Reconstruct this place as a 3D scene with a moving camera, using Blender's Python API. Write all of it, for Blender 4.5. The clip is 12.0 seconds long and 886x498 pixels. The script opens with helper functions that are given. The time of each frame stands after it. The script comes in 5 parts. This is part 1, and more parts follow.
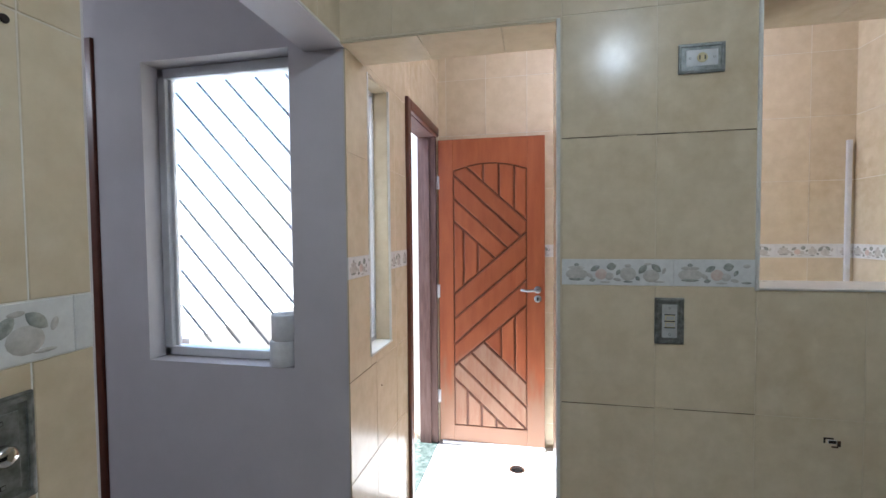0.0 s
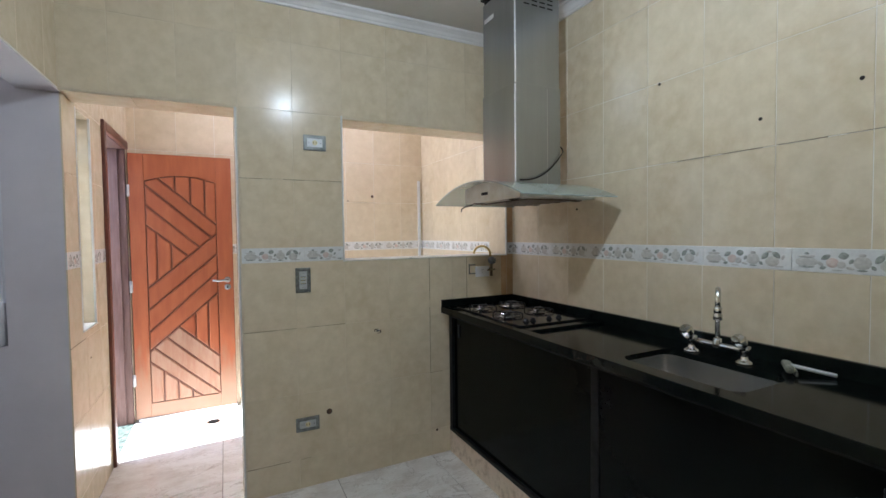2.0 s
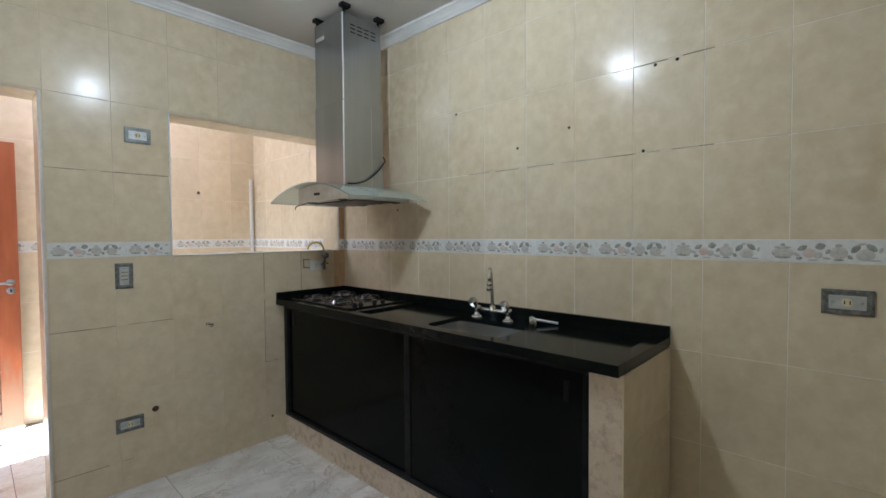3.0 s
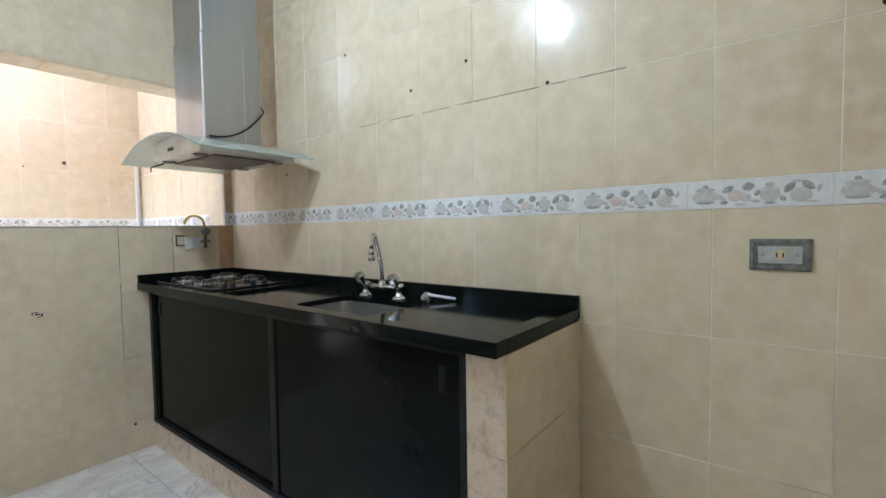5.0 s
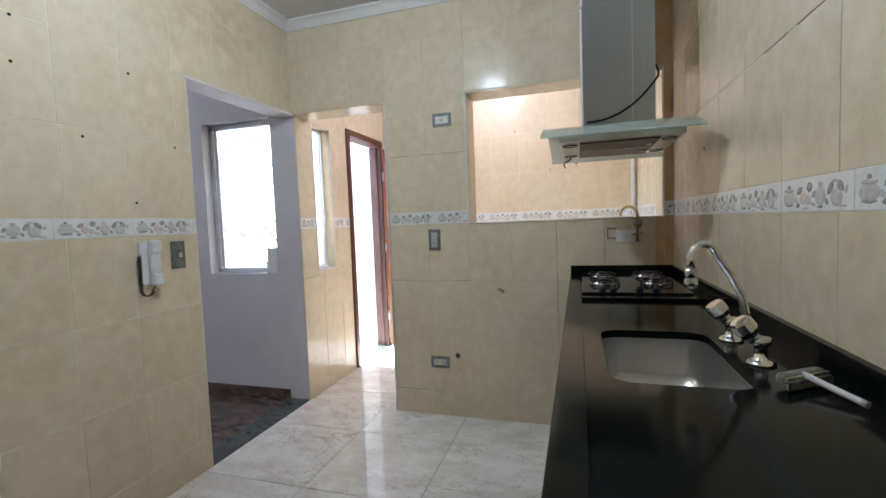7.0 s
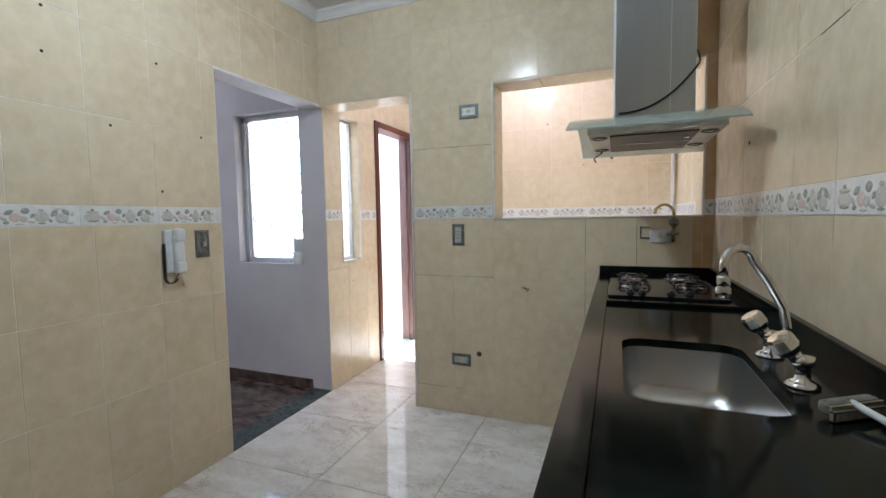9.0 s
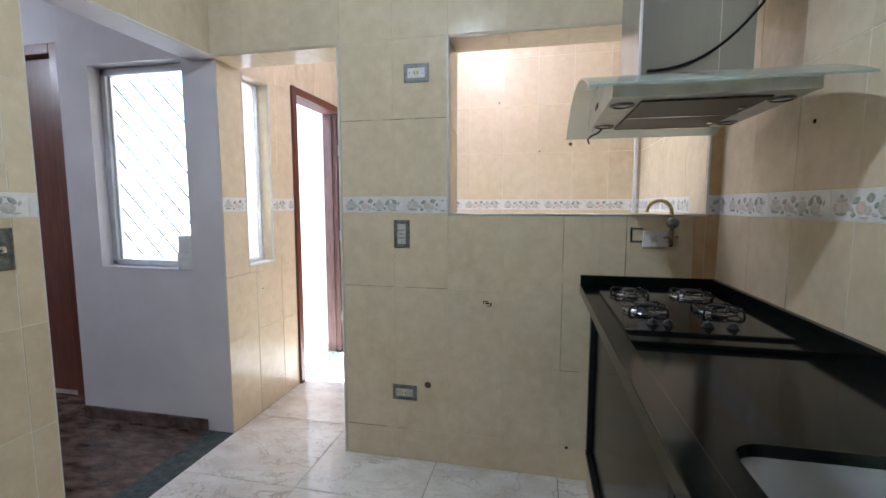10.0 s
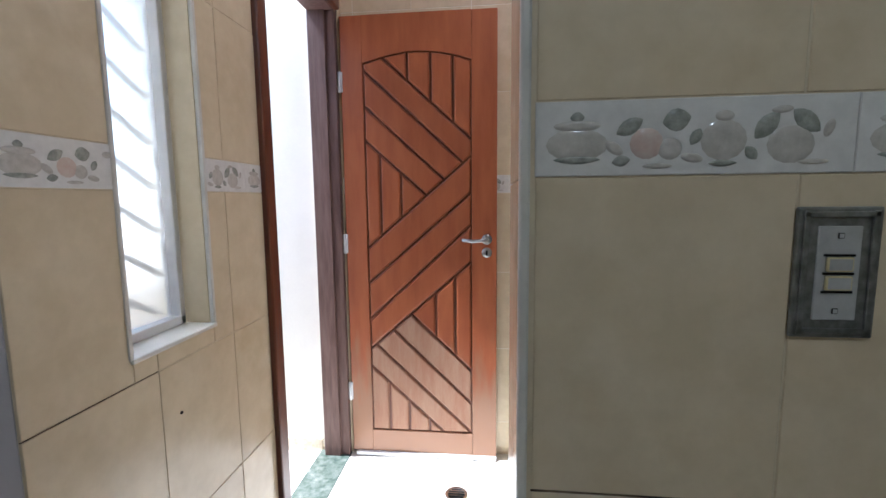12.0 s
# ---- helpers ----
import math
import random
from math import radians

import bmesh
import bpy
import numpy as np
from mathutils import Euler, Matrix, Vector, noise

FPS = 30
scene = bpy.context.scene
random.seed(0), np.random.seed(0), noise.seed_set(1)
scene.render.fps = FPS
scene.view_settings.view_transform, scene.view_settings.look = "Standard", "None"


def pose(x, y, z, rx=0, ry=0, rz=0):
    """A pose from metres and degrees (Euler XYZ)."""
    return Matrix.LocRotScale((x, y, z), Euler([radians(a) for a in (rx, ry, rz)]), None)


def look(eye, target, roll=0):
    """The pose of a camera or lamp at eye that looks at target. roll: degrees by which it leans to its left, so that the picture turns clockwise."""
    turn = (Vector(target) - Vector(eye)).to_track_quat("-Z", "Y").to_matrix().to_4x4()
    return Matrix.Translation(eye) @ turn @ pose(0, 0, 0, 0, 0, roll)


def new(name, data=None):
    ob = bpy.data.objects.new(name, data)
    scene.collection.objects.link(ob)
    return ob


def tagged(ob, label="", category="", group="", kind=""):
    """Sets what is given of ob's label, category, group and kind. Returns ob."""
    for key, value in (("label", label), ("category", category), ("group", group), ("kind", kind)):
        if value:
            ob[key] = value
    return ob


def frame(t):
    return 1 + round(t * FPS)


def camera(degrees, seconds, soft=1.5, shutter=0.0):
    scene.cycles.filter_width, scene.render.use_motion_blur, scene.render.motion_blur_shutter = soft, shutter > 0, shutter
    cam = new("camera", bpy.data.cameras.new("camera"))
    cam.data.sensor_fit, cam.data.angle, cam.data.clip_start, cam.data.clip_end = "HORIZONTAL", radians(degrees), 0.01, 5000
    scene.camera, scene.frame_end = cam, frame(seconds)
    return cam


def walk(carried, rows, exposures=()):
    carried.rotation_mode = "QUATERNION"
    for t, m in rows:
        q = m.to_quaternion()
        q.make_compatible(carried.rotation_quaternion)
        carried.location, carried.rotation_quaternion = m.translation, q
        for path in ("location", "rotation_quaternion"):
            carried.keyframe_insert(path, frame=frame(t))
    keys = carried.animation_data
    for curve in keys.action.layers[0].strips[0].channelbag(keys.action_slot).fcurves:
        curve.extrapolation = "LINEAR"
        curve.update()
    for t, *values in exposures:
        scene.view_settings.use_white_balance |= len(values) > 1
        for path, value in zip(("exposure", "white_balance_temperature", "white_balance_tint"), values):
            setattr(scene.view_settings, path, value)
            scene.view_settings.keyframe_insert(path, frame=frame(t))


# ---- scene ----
cam = camera(90.2, 12.0)
PATH = [
    (0, (0.281, 0.128, 1.459), (-0.126, 2.084, 1.386), -0.5),
    (0.5, (0.337, -0.2, 1.441), (0.398, 1.798, 1.372), -0.6),
    (1, (0.333, -0.484, 1.445), (0.656, 1.488, 1.378), -0.8),
    (1.5, (0.318, -0.751, 1.445), (0.918, 1.156, 1.378), -0.8),
    (2, (0.287, -1.012, 1.44), (1.172, 0.779, 1.371), -0.7),
    (2.5, (0.201, -1.228, 1.435), (1.325, 0.425, 1.367), -0.7),
    (3, (0.105, -1.359, 1.399), (1.567, 0.004, 1.336), -0.4),
    (3.5, (0.081, -1.452, 1.341), (1.717, -0.304, 1.273), -0.5),
    (3.7, (0.082, -1.47, 1.327), (1.739, -0.352, 1.254), -0.5),
    (5.3, (0.813, -1.276, 1.242), (2.325, 0.028, 1.136), -1.2),
    (5.5, (0.931, -1.213, 1.243), (2.298, 0.242, 1.131), -1.6),
    (6, (1.127, -1.09, 1.245), (1.938, 0.734, 1.121), -2.1),
    (6.5, (1.373, -1.091, 1.262), (1.459, 0.904, 1.14), -2.3),
    (7, (1.587, -1.215, 1.302), (1.0, 0.693, 1.181), -2.2),
    (7.5, (1.71, -1.353, 1.315), (0.891, 0.468, 1.195), -2.2),
    (7.7, (1.755, -1.39, 1.319), (0.944, 0.434, 1.194), -1.8),
    (9.3, (1.542, -1.005, 1.302), (0.875, 0.874, 1.143), -0.4),
    (9.5, (1.474, -0.906, 1.318), (0.896, 1.0, 1.137), -0.3),
    (10, (1.341, -0.553, 1.336), (0.924, 1.393, 1.134), -0.0),
    (10.5, (1.135, -0.14, 1.305), (0.815, 1.824, 1.103), -0.2),
    (11, (0.917, 0.303, 1.291), (0.674, 2.276, 1.07), -0.7),
    (11.5, (0.625, 0.71, 1.282), (0.407, 2.685, 1.049), -0.9),
    (12, (0.315, 1.057, 1.271), (0.103, 3.032, 1.042), -0.6),
]
EXPOSURES = [(t, stops, kelvin, 8) for t, stops, kelvin in ((0.0, 2.58, 5350), (1.0, 2.82, 5350), (2.5, 2.93, 5420), (3.0, 2.97, 5450), (3.7, 3.25, 5400), (5.5, 3.68, 5150), (6.0, 3.22, 5250), (6.5, 3.08, 5350), (7.7, 3.08, 5400), (9.5, 3.12, 5350), (10.5, 3.08, 5250), (11.0, 2.64, 5350), (11.5, 2.15, 5400), (12.0, 2.1, 5400))]
walk(cam, [(t, look(eye, target, roll)) for t, eye, target, roll in PATH], EXPOSURES)

# ---- light ----
world = bpy.data.worlds.new("sky")
scene.world = world
world.use_nodes = True
sky = world.node_tree.nodes.new("ShaderNodeTexSky")
sky.sky_type, sky.sun_disc = "NISHITA", False
SUN_ELEVATION, SUN_FROM = radians(62), Vector((-1.0, -0.065, 0)).normalized()
sky.sun_elevation, sky.sun_rotation = SUN_ELEVATION, math.atan2(SUN_FROM.x, SUN_FROM.y)
background = world.node_tree.nodes["Background"]
background.inputs["Strength"].default_value = 0.15
world.node_tree.links.new(sky.outputs[0], background.inputs["Color"])
sun = new("sun", bpy.data.lights.new("sun", "SUN"))
sun.data.energy, sun.data.angle, sun.data.color = 5.0, radians(0.5), (1.0, 0.95, 0.87)
sun_way = SUN_FROM * math.cos(SUN_ELEVATION) + Vector((0, 0, math.sin(SUN_ELEVATION)))
sun.matrix_world = look(sun_way * 20, (0, 0, 0))
BULB_GLOW = 158.0

# ---- plan, in metres ----
LEFT, RIGHT, FRONT, REAR = -0.376, 2.11, 1.567, -2.7
FRONT_BACK, BACK = 1.777, 3.15          # far face of the partition, far wall of the laundry
LILAC_FACE, LILAC_BACK = 1.60, 1.74
CEILING, LINTEL = 2.75, 2.118
ROOM_LEFT = -1.48
BAND_LOW, BAND_HIGH = 1.293, 1.374
TILE_W = 0.274
GROUT_UP = 0.0026                       # how far the grout fills the joints


# ---- materials ----
def material(name, colour, rough=0.5, metal=0.0, vary=0.12, scale=6.0, fine=60.0, bump=0.05, second=None, coat=0.0,
             stretch=(1, 1, 1), per_piece=0.0, emit=0.0, contrast=(0.35, 0.65), depth=0.002):
    """A surface with stains at one scale, grain at a finer one, and fine relief, in world metres."""
    m = bpy.data.materials.new(name)
    m.use_nodes = True
    n, l = m.node_tree.nodes, m.node_tree.links
    b = n["Principled BSDF"]
    b.inputs["Roughness"].default_value, b.inputs["Metallic"].default_value = rough, metal
    b.inputs["Coat Weight"].default_value = coat
    b.inputs["Coat Roughness"].default_value = 0.06
    geo, info = n.new("ShaderNodeNewGeometry"), n.new("ShaderNodeObjectInfo")
    shift = n.new("ShaderNodeVectorMath")
    shift.operation = "MULTIPLY_ADD"
    combine = n.new("ShaderNodeCombineXYZ")
    for k in range(3):
        l.new(info.outputs["Random"], combine.inputs[k])
    l.new(combine.outputs[0], shift.inputs[0])
    shift.inputs[1].default_value = (17.0, 31.0, 23.0)
    place = n.new("ShaderNodeVectorMath")
    place.operation = "MULTIPLY"
    l.new(geo.outputs["Position"], place.inputs[0])
    place.inputs[1].default_value = stretch
    l.new(place.outputs[0], shift.inputs[2])
    big, small = n.new("ShaderNodeTexNoise"), n.new("ShaderNodeTexNoise")
    for tex, s, d in ((big, scale, 5.0), (small, fine, 3.0)):
        tex.inputs["Scale"].default_value, tex.inputs["Detail"].default_value = s, d
        tex.inputs["Roughness"].default_value = 0.6
        l.new(shift.outputs[0], tex.inputs["Vector"])
    ramp = n.new("ShaderNodeValToRGB")
    other = second or tuple(c * (1 - 2.2 * vary) for c in colour)
    ramp.color_ramp.elements[0].color, ramp.color_ramp.elements[1].color = (*other, 1), (*colour, 1)
    ramp.color_ramp.elements[0].position, ramp.color_ramp.elements[1].position = contrast
    l.new(big.outputs["Fac"], ramp.inputs[0])
    hsv = n.new("ShaderNodeHueSaturation")
    l.new(ramp.outputs[0], hsv.inputs["Color"])
    level = n.new("ShaderNodeMath")
    level.operation = "MULTIPLY_ADD"
    l.new(small.outputs["Fac"], level.inputs[0])
    level.inputs[1].default_value, level.inputs[2].default_value = vary, 1 - vary / 2
    piece = n.new("ShaderNodeMath")
    piece.operation = "MULTIPLY_ADD"
    l.new(info.outputs["Random"], piece.inputs[0])
    piece.inputs[1].default_value = per_piece
    l.new(level.outputs[0], piece.inputs[2])
    l.new(piece.outputs[0], hsv.inputs["Value"])
    l.new(hsv.outputs[0], b.inputs["Base Color"])
    smear = n.new("ShaderNodeMath")
    smear.operation = "MULTIPLY_ADD"
    l.new(big.outputs["Fac"], smear.inputs[0])
    smear.inputs[1].default_value, smear.inputs[2].default_value = rough * 0.5, rough * 0.75
    l.new(smear.outputs[0], b.inputs["Roughness"])
    if bump:
        relief = n.new("ShaderNodeBump")
        relief.inputs["Strength"].default_value, relief.inputs["Distance"].default_value = bump, depth
        l.new(small.outputs["Fac"], relief.inputs["Height"])
        l.new(relief.outputs[0], b.inputs["Normal"])
    if emit:
        l.new(hsv.outputs[0], b.inputs["Emission Color"])
        b.inputs["Emission Strength"].default_value = emit
    return m


def less_gloss(m, level):
    m.node_tree.nodes["Principled BSDF"].inputs["Specular IOR Level"].default_value = level


def marble(name, pale, cloud, vein):
    """Polished ceramic printed like marble: clouds, long brownish veins and short scratches."""
    m = material(name, pale, 0.05, vary=0.08, scale=5, fine=40, bump=0.008, second=cloud, per_piece=0.05, contrast=(0.34, 0.60), stretch=(1, 1.7, 1))
    n, l = m.node_tree.nodes, m.node_tree.links
    b = n["Principled BSDF"]
    tint = b.inputs["Base Color"].links[0].from_socket
    where = next(x for x in n if x.bl_idname == "ShaderNodeTexNoise").inputs["Vector"].links[0].from_socket
    for scale, twist, width, strength in ((2.6, 1.6, 0.022, 0.75), (6.5, 2.4, 0.030, 0.5)):
        wave = n.new("ShaderNodeTexNoise")
        wave.inputs["Scale"].default_value, wave.inputs["Detail"].default_value = scale, 6.0
        wave.inputs["Roughness"].default_value, wave.inputs["Distortion"].default_value = 0.62, twist
        l.new(where, wave.inputs["Vector"])
        middle = n.new("ShaderNodeMath")
        middle.operation = "SUBTRACT"
        l.new(wave.outputs["Fac"], middle.inputs[0])
        middle.inputs[1].default_value = 0.5
        ridge = n.new("ShaderNodeMath")
        ridge.operation = "ABSOLUTE"
        l.new(middle.outputs[0], ridge.inputs[0])
        line = n.new("ShaderNodeMapRange")
        line.inputs["From Min"].default_value, line.inputs["From Max"].default_value = 0.0, width
        line.inputs["To Min"].default_value, line.inputs["To Max"].default_value = strength, 0.0
        l.new(ridge.outputs[0], line.inputs["Value"])
        patch = n.new("ShaderNodeTexNoise")
        patch.inputs["Scale"].default_value = scale * 0.9
        l.new(where, patch.inputs["Vector"])
        here = n.new("ShaderNodeMapRange")
        here.inputs["From Min"].default_value, here.inputs["From Max"].default_value = 0.42, 0.66
        l.new(patch.outputs["Fac"], here.inputs["Value"])
        both = n.new("ShaderNodeMath")
        both.operation = "MULTIPLY"
        l.new(line.outputs[0], both.inputs[0])
        l.new(here.outputs[0], both.inputs[1])
        mix = n.new("ShaderNodeMixRGB")
        l.new(both.outputs[0], mix.inputs["Fac"])
        l.new(tint, mix.inputs["Color1"])
        mix.inputs["Color2"].default_value = (*vein, 1)
        tint = mix.outputs[0]
    l.new(tint, b.inputs["Base Color"])
    return m


def grimy(m, stain, scale, most):
    """Broad uneven yellowed patches across neighbouring pieces, with small spots in them."""
    n, l = m.node_tree.nodes, m.node_tree.links
    b = n["Principled BSDF"]
    tint = b.inputs["Base Color"].links[0].from_socket
    geo, wide, spots = n.new("ShaderNodeNewGeometry"), n.new("ShaderNodeTexNoise"), n.new("ShaderNodeTexNoise")
    for tex, s, d in ((wide, scale, 4.0), (spots, scale * 9, 5.0)):
        tex.inputs["Scale"].default_value, tex.inputs["Detail"].default_value = s, d
        l.new(geo.outputs["Position"], tex.inputs["Vector"])
    area, fleck, both = n.new("ShaderNodeMapRange"), n.new("ShaderNodeMapRange"), n.new("ShaderNodeMath")
    area.inputs["From Min"].default_value, area.inputs["From Max"].default_value = 0.47, 0.72
    area.inputs["To Max"].default_value = most
    fleck.inputs["From Min"].default_value, fleck.inputs["From Max"].default_value = 0.36, 0.64
    l.new(wide.outputs["Fac"], area.inputs["Value"])
    l.new(spots.outputs["Fac"], fleck.inputs["Value"])
    both.operation = "MULTIPLY"
    l.new(area.outputs[0], both.inputs[0])
    l.new(fleck.outputs[0], both.inputs[1])
    mix = n.new("ShaderNodeMixRGB")
    l.new(both.outputs[0], mix.inputs["Fac"])
    l.new(tint, mix.inputs["Color1"])
    mix.inputs["Color2"].default_value = (*stain, 1)
    l.new(mix.outputs[0], b.inputs["Base Color"])


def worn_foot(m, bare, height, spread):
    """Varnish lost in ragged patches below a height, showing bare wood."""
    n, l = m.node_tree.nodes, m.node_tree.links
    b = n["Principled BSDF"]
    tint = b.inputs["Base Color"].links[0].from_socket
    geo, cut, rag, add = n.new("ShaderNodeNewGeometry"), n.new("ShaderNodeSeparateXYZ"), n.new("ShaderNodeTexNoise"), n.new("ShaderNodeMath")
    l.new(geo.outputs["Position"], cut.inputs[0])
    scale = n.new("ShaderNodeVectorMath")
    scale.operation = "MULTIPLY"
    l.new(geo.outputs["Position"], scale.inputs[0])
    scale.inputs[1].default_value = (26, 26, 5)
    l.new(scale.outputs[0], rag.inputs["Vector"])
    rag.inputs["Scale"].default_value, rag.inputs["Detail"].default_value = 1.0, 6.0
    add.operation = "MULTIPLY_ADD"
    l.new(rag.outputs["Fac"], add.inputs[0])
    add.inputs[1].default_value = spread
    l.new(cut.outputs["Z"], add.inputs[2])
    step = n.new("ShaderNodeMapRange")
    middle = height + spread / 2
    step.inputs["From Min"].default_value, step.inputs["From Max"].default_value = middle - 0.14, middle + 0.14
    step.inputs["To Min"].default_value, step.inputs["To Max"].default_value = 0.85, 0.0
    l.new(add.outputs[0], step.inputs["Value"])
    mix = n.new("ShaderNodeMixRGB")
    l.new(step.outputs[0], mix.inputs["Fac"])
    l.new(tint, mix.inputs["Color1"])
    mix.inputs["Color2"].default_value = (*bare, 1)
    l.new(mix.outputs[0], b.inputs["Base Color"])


def glass_material(name, colour, rough=0.0):
    m = bpy.data.materials.new(name)
    m.use_nodes = True
    b = m.node_tree.nodes["Principled BSDF"]
    b.inputs["Base Color"].default_value = (*colour, 1)
    b.inputs["Roughness"].default_value = rough
    b.inputs["Transmission Weight"].default_value = 1.0
    b.inputs["IOR"].default_value = 1.45
    return m


TILE = material("beige_glazed_tile", (0.70, 0.605, 0.44), 0.205, vary=0.08, scale=15, fine=50, bump=0.03, second=(0.635, 0.54, 0.375), per_piece=0.06)
grimy(TILE, (0.52, 0.405, 0.235), 1.7, 0.55)
# browner tile for the right end of the front wall
BROWNER_TILE = material("browner_glazed_tile", (0.52, 0.31, 0.15), 0.3, vary=0.15, scale=9, bump=0.06, second=(0.60, 0.43, 0.25))
GROUT = material("cream_grout", (0.82, 0.79, 0.72), 0.7, vary=0.15, scale=2.5, second=(0.70, 0.63, 0.52), contrast=(0.36, 0.50), bump=0.2)
GROUT_BEIGE = material("beige_grout", (0.63, 0.54, 0.38), 0.5, vary=0.15, scale=2.0, second=(0.71, 0.62, 0.46), contrast=(0.40, 0.58), bump=0.2)
BORDER = material("border_glaze", (0.78, 0.78, 0.76), 0.12, vary=0.05, scale=45, bump=0.03, per_piece=0.04)
BORDER_GREY = material("border_grey_motif", (0.50, 0.485, 0.445), 0.14, vary=0.3, scale=80, bump=0.05, second=(0.62, 0.60, 0.56))
BORDER_GREEN = material("border_green_motif", (0.25, 0.275, 0.24), 0.14, vary=0.25, scale=80, bump=0.05, second=(0.44, 0.45, 0.41))
BORDER_PINK = material("border_pink_motif", (0.62, 0.48, 0.43), 0.14, vary=0.2, scale=80, bump=0.05, second=(0.68, 0.60, 0.54))
FLOOR = marble("marbled_floor_tile", (0.84, 0.82, 0.79), (0.68, 0.635, 0.59), (0.34, 0.28, 0.23))
FLOOR_GROUT = material("floor_grout", (0.22, 0.18, 0.15), 0.8, vary=0.2, scale=8, bump=0.1)
LILAC = material("lilac_wall_paint", (0.67, 0.632, 0.640), 0.6, vary=0.05, scale=2, fine=120, bump=0.08)
WHITE = material("white_paint", (0.80, 0.79, 0.77), 0.5, vary=0.05, scale=4, bump=0.05)
CEIL = material("ceiling_paint", (0.74, 0.72, 0.68), 0.7, vary=0.06, scale=1.5, bump=0.06)
PLASTER = material("white_outdoor_plaster", (0.88, 0.85, 0.80), 0.85, vary=0.06, scale=2, fine=80, bump=0.3, second=(0.82, 0.79, 0.74))
CEMENT = material("patio_floor", (0.68, 0.66, 0.62), 0.6, vary=0.15, scale=5, bump=0.1)
ALU = material("white_window_metal", (0.74, 0.74, 0.75), 0.35, vary=0.06, scale=10, bump=0.02)
BAR = material("grey_painted_bar", (0.64, 0.64, 0.65), 0.5, vary=0.08, scale=12, bump=0.03)
TRIM = material("pvc_edge_trim", (0.74, 0.73, 0.68), 0.3, vary=0.08, scale=8, bump=0.02)
GRANITE = material("black_granite", (0.0065, 0.0088, 0.0075), 0.10, vary=0.5, scale=25, fine=400, bump=0.02, second=(0.004, 0.0055, 0.0048))
GREEN_STONE = material("green_granite", (0.120, 0.135, 0.122), 0.25, vary=0.4, scale=32, fine=220, bump=0.02, second=(0.04, 0.06, 0.05))
DARK_GREEN = material("dark_green_granite", (0.075, 0.095, 0.09), 0.2, vary=0.3, scale=30, fine=160, bump=0.02, second=(0.035, 0.048, 0.045))
DARK_FLOOR = material("dark_marble_floor", (0.15, 0.105, 0.085), 0.14, vary=0.3, scale=7, fine=60, bump=0.02, second=(0.045, 0.026, 0.018), per_piece=0.1, stretch=(1, 2.2, 1))
CAB_BLACK = material("black_sliding_panel", (0.0042, 0.0056, 0.0045), 0.16, vary=0.3, scale=4, fine=90, bump=0.005, second=(0.003, 0.004, 0.0033))
PLINTH = material("pinkish_stone_tile", (0.66, 0.55, 0.42), 0.35, vary=0.3, scale=26, fine=120, bump=0.12, second=(0.47, 0.37, 0.26), contrast=(0.34, 0.52))
STEEL = material("brushed_steel", (0.42, 0.44, 0.46), 0.30, 1.0, vary=0.1, scale=3, fine=200, bump=0.03, stretch=(1, 1, 0.05))
HOOD_PAN = material("greasy_pale_metal", (0.72, 0.71, 0.66), 0.35, 0.2, vary=0.12, scale=12, fine=200, bump=0.03, second=(0.58, 0.54, 0.45))
SINK_STEEL = material("sink_steel", (0.54, 0.54, 0.53), 0.25, 0.92, vary=0.04, scale=3, fine=20, bump=0.0)
CHROME = material("worn_chrome", (0.72, 0.71, 0.68), 0.14, 1.0, vary=0.12, scale=40, bump=0.02)
FILTER = material("greasy_filter_mesh", (0.11, 0.078, 0.038), 0.45, 0.4, vary=0.3, scale=30, fine=500, bump=0.3)
BLACK = material("black_plastic", (0.015, 0.015, 0.015), 0.35, vary=0.3, scale=20)
DARK_STEEL = material("sooty_burner_steel", (0.50, 0.50, 0.49), 0.2, 0.9, vary=0.3, scale=60, bump=0.05)
BLACK_GLASS = material("black_cooktop_glass", (0.010, 0.010, 0.011), 0.08, vary=0.2, scale=10, bump=0.0)
IRON = material("black_enamel", (0.012, 0.012, 0.013), 0.4, vary=0.3, scale=40, bump=0.05)
PLATE = material("pewter_plate", (0.27, 0.28, 0.26), 0.35, 0.5, vary=0.2, scale=60, bump=0.1)
GREY_INSERT = material("grey_plate_centre", (0.50, 0.51, 0.50), 0.35, vary=0.08, scale=30)
# door wood darkened: the shade between the planks is put into its colour
GROOVE_SHADE = material("groove_shade_wood", (0.17, 0.055, 0.028), 0.45, vary=0.2, scale=9, fine=70, bump=0.1, stretch=(6, 6, 0.7))
INSERT = material("ivory_switch", (0.70, 0.62, 0.36), 0.4, vary=0.05, scale=30)
PALE_PLASTIC = material("white_plastic", (0.76, 0.77, 0.78), 0.35, vary=0.05, scale=20)
PAPER = material("toilet_paper", (0.84, 0.83, 0.82), 0.95, vary=0.06, scale=30, fine=200, bump=0.3)
HOLE = material("dark_hole", (0.03, 0.02, 0.015), 0.9, vary=0.2)
RUST = material("rusty_plug", (0.12, 0.06, 0.03), 0.7, vary=0.4, scale=60)
JOINT_DIRT = material("dirt_in_joint", (0.23, 0.165, 0.10), 0.8, vary=0.4, scale=30)
HOSE = material("yellow_hose", (0.62, 0.45, 0.14), 0.45, vary=0.15, scale=40)
SPONGE = material("dirty_grey_plastic", (0.30, 0.29, 0.24), 0.6, vary=0.25, scale=60, bump=0.1)
BRASS = material("dull_brass", (0.30, 0.24, 0.14), 0.4, 0.8, vary=0.3, scale=60)
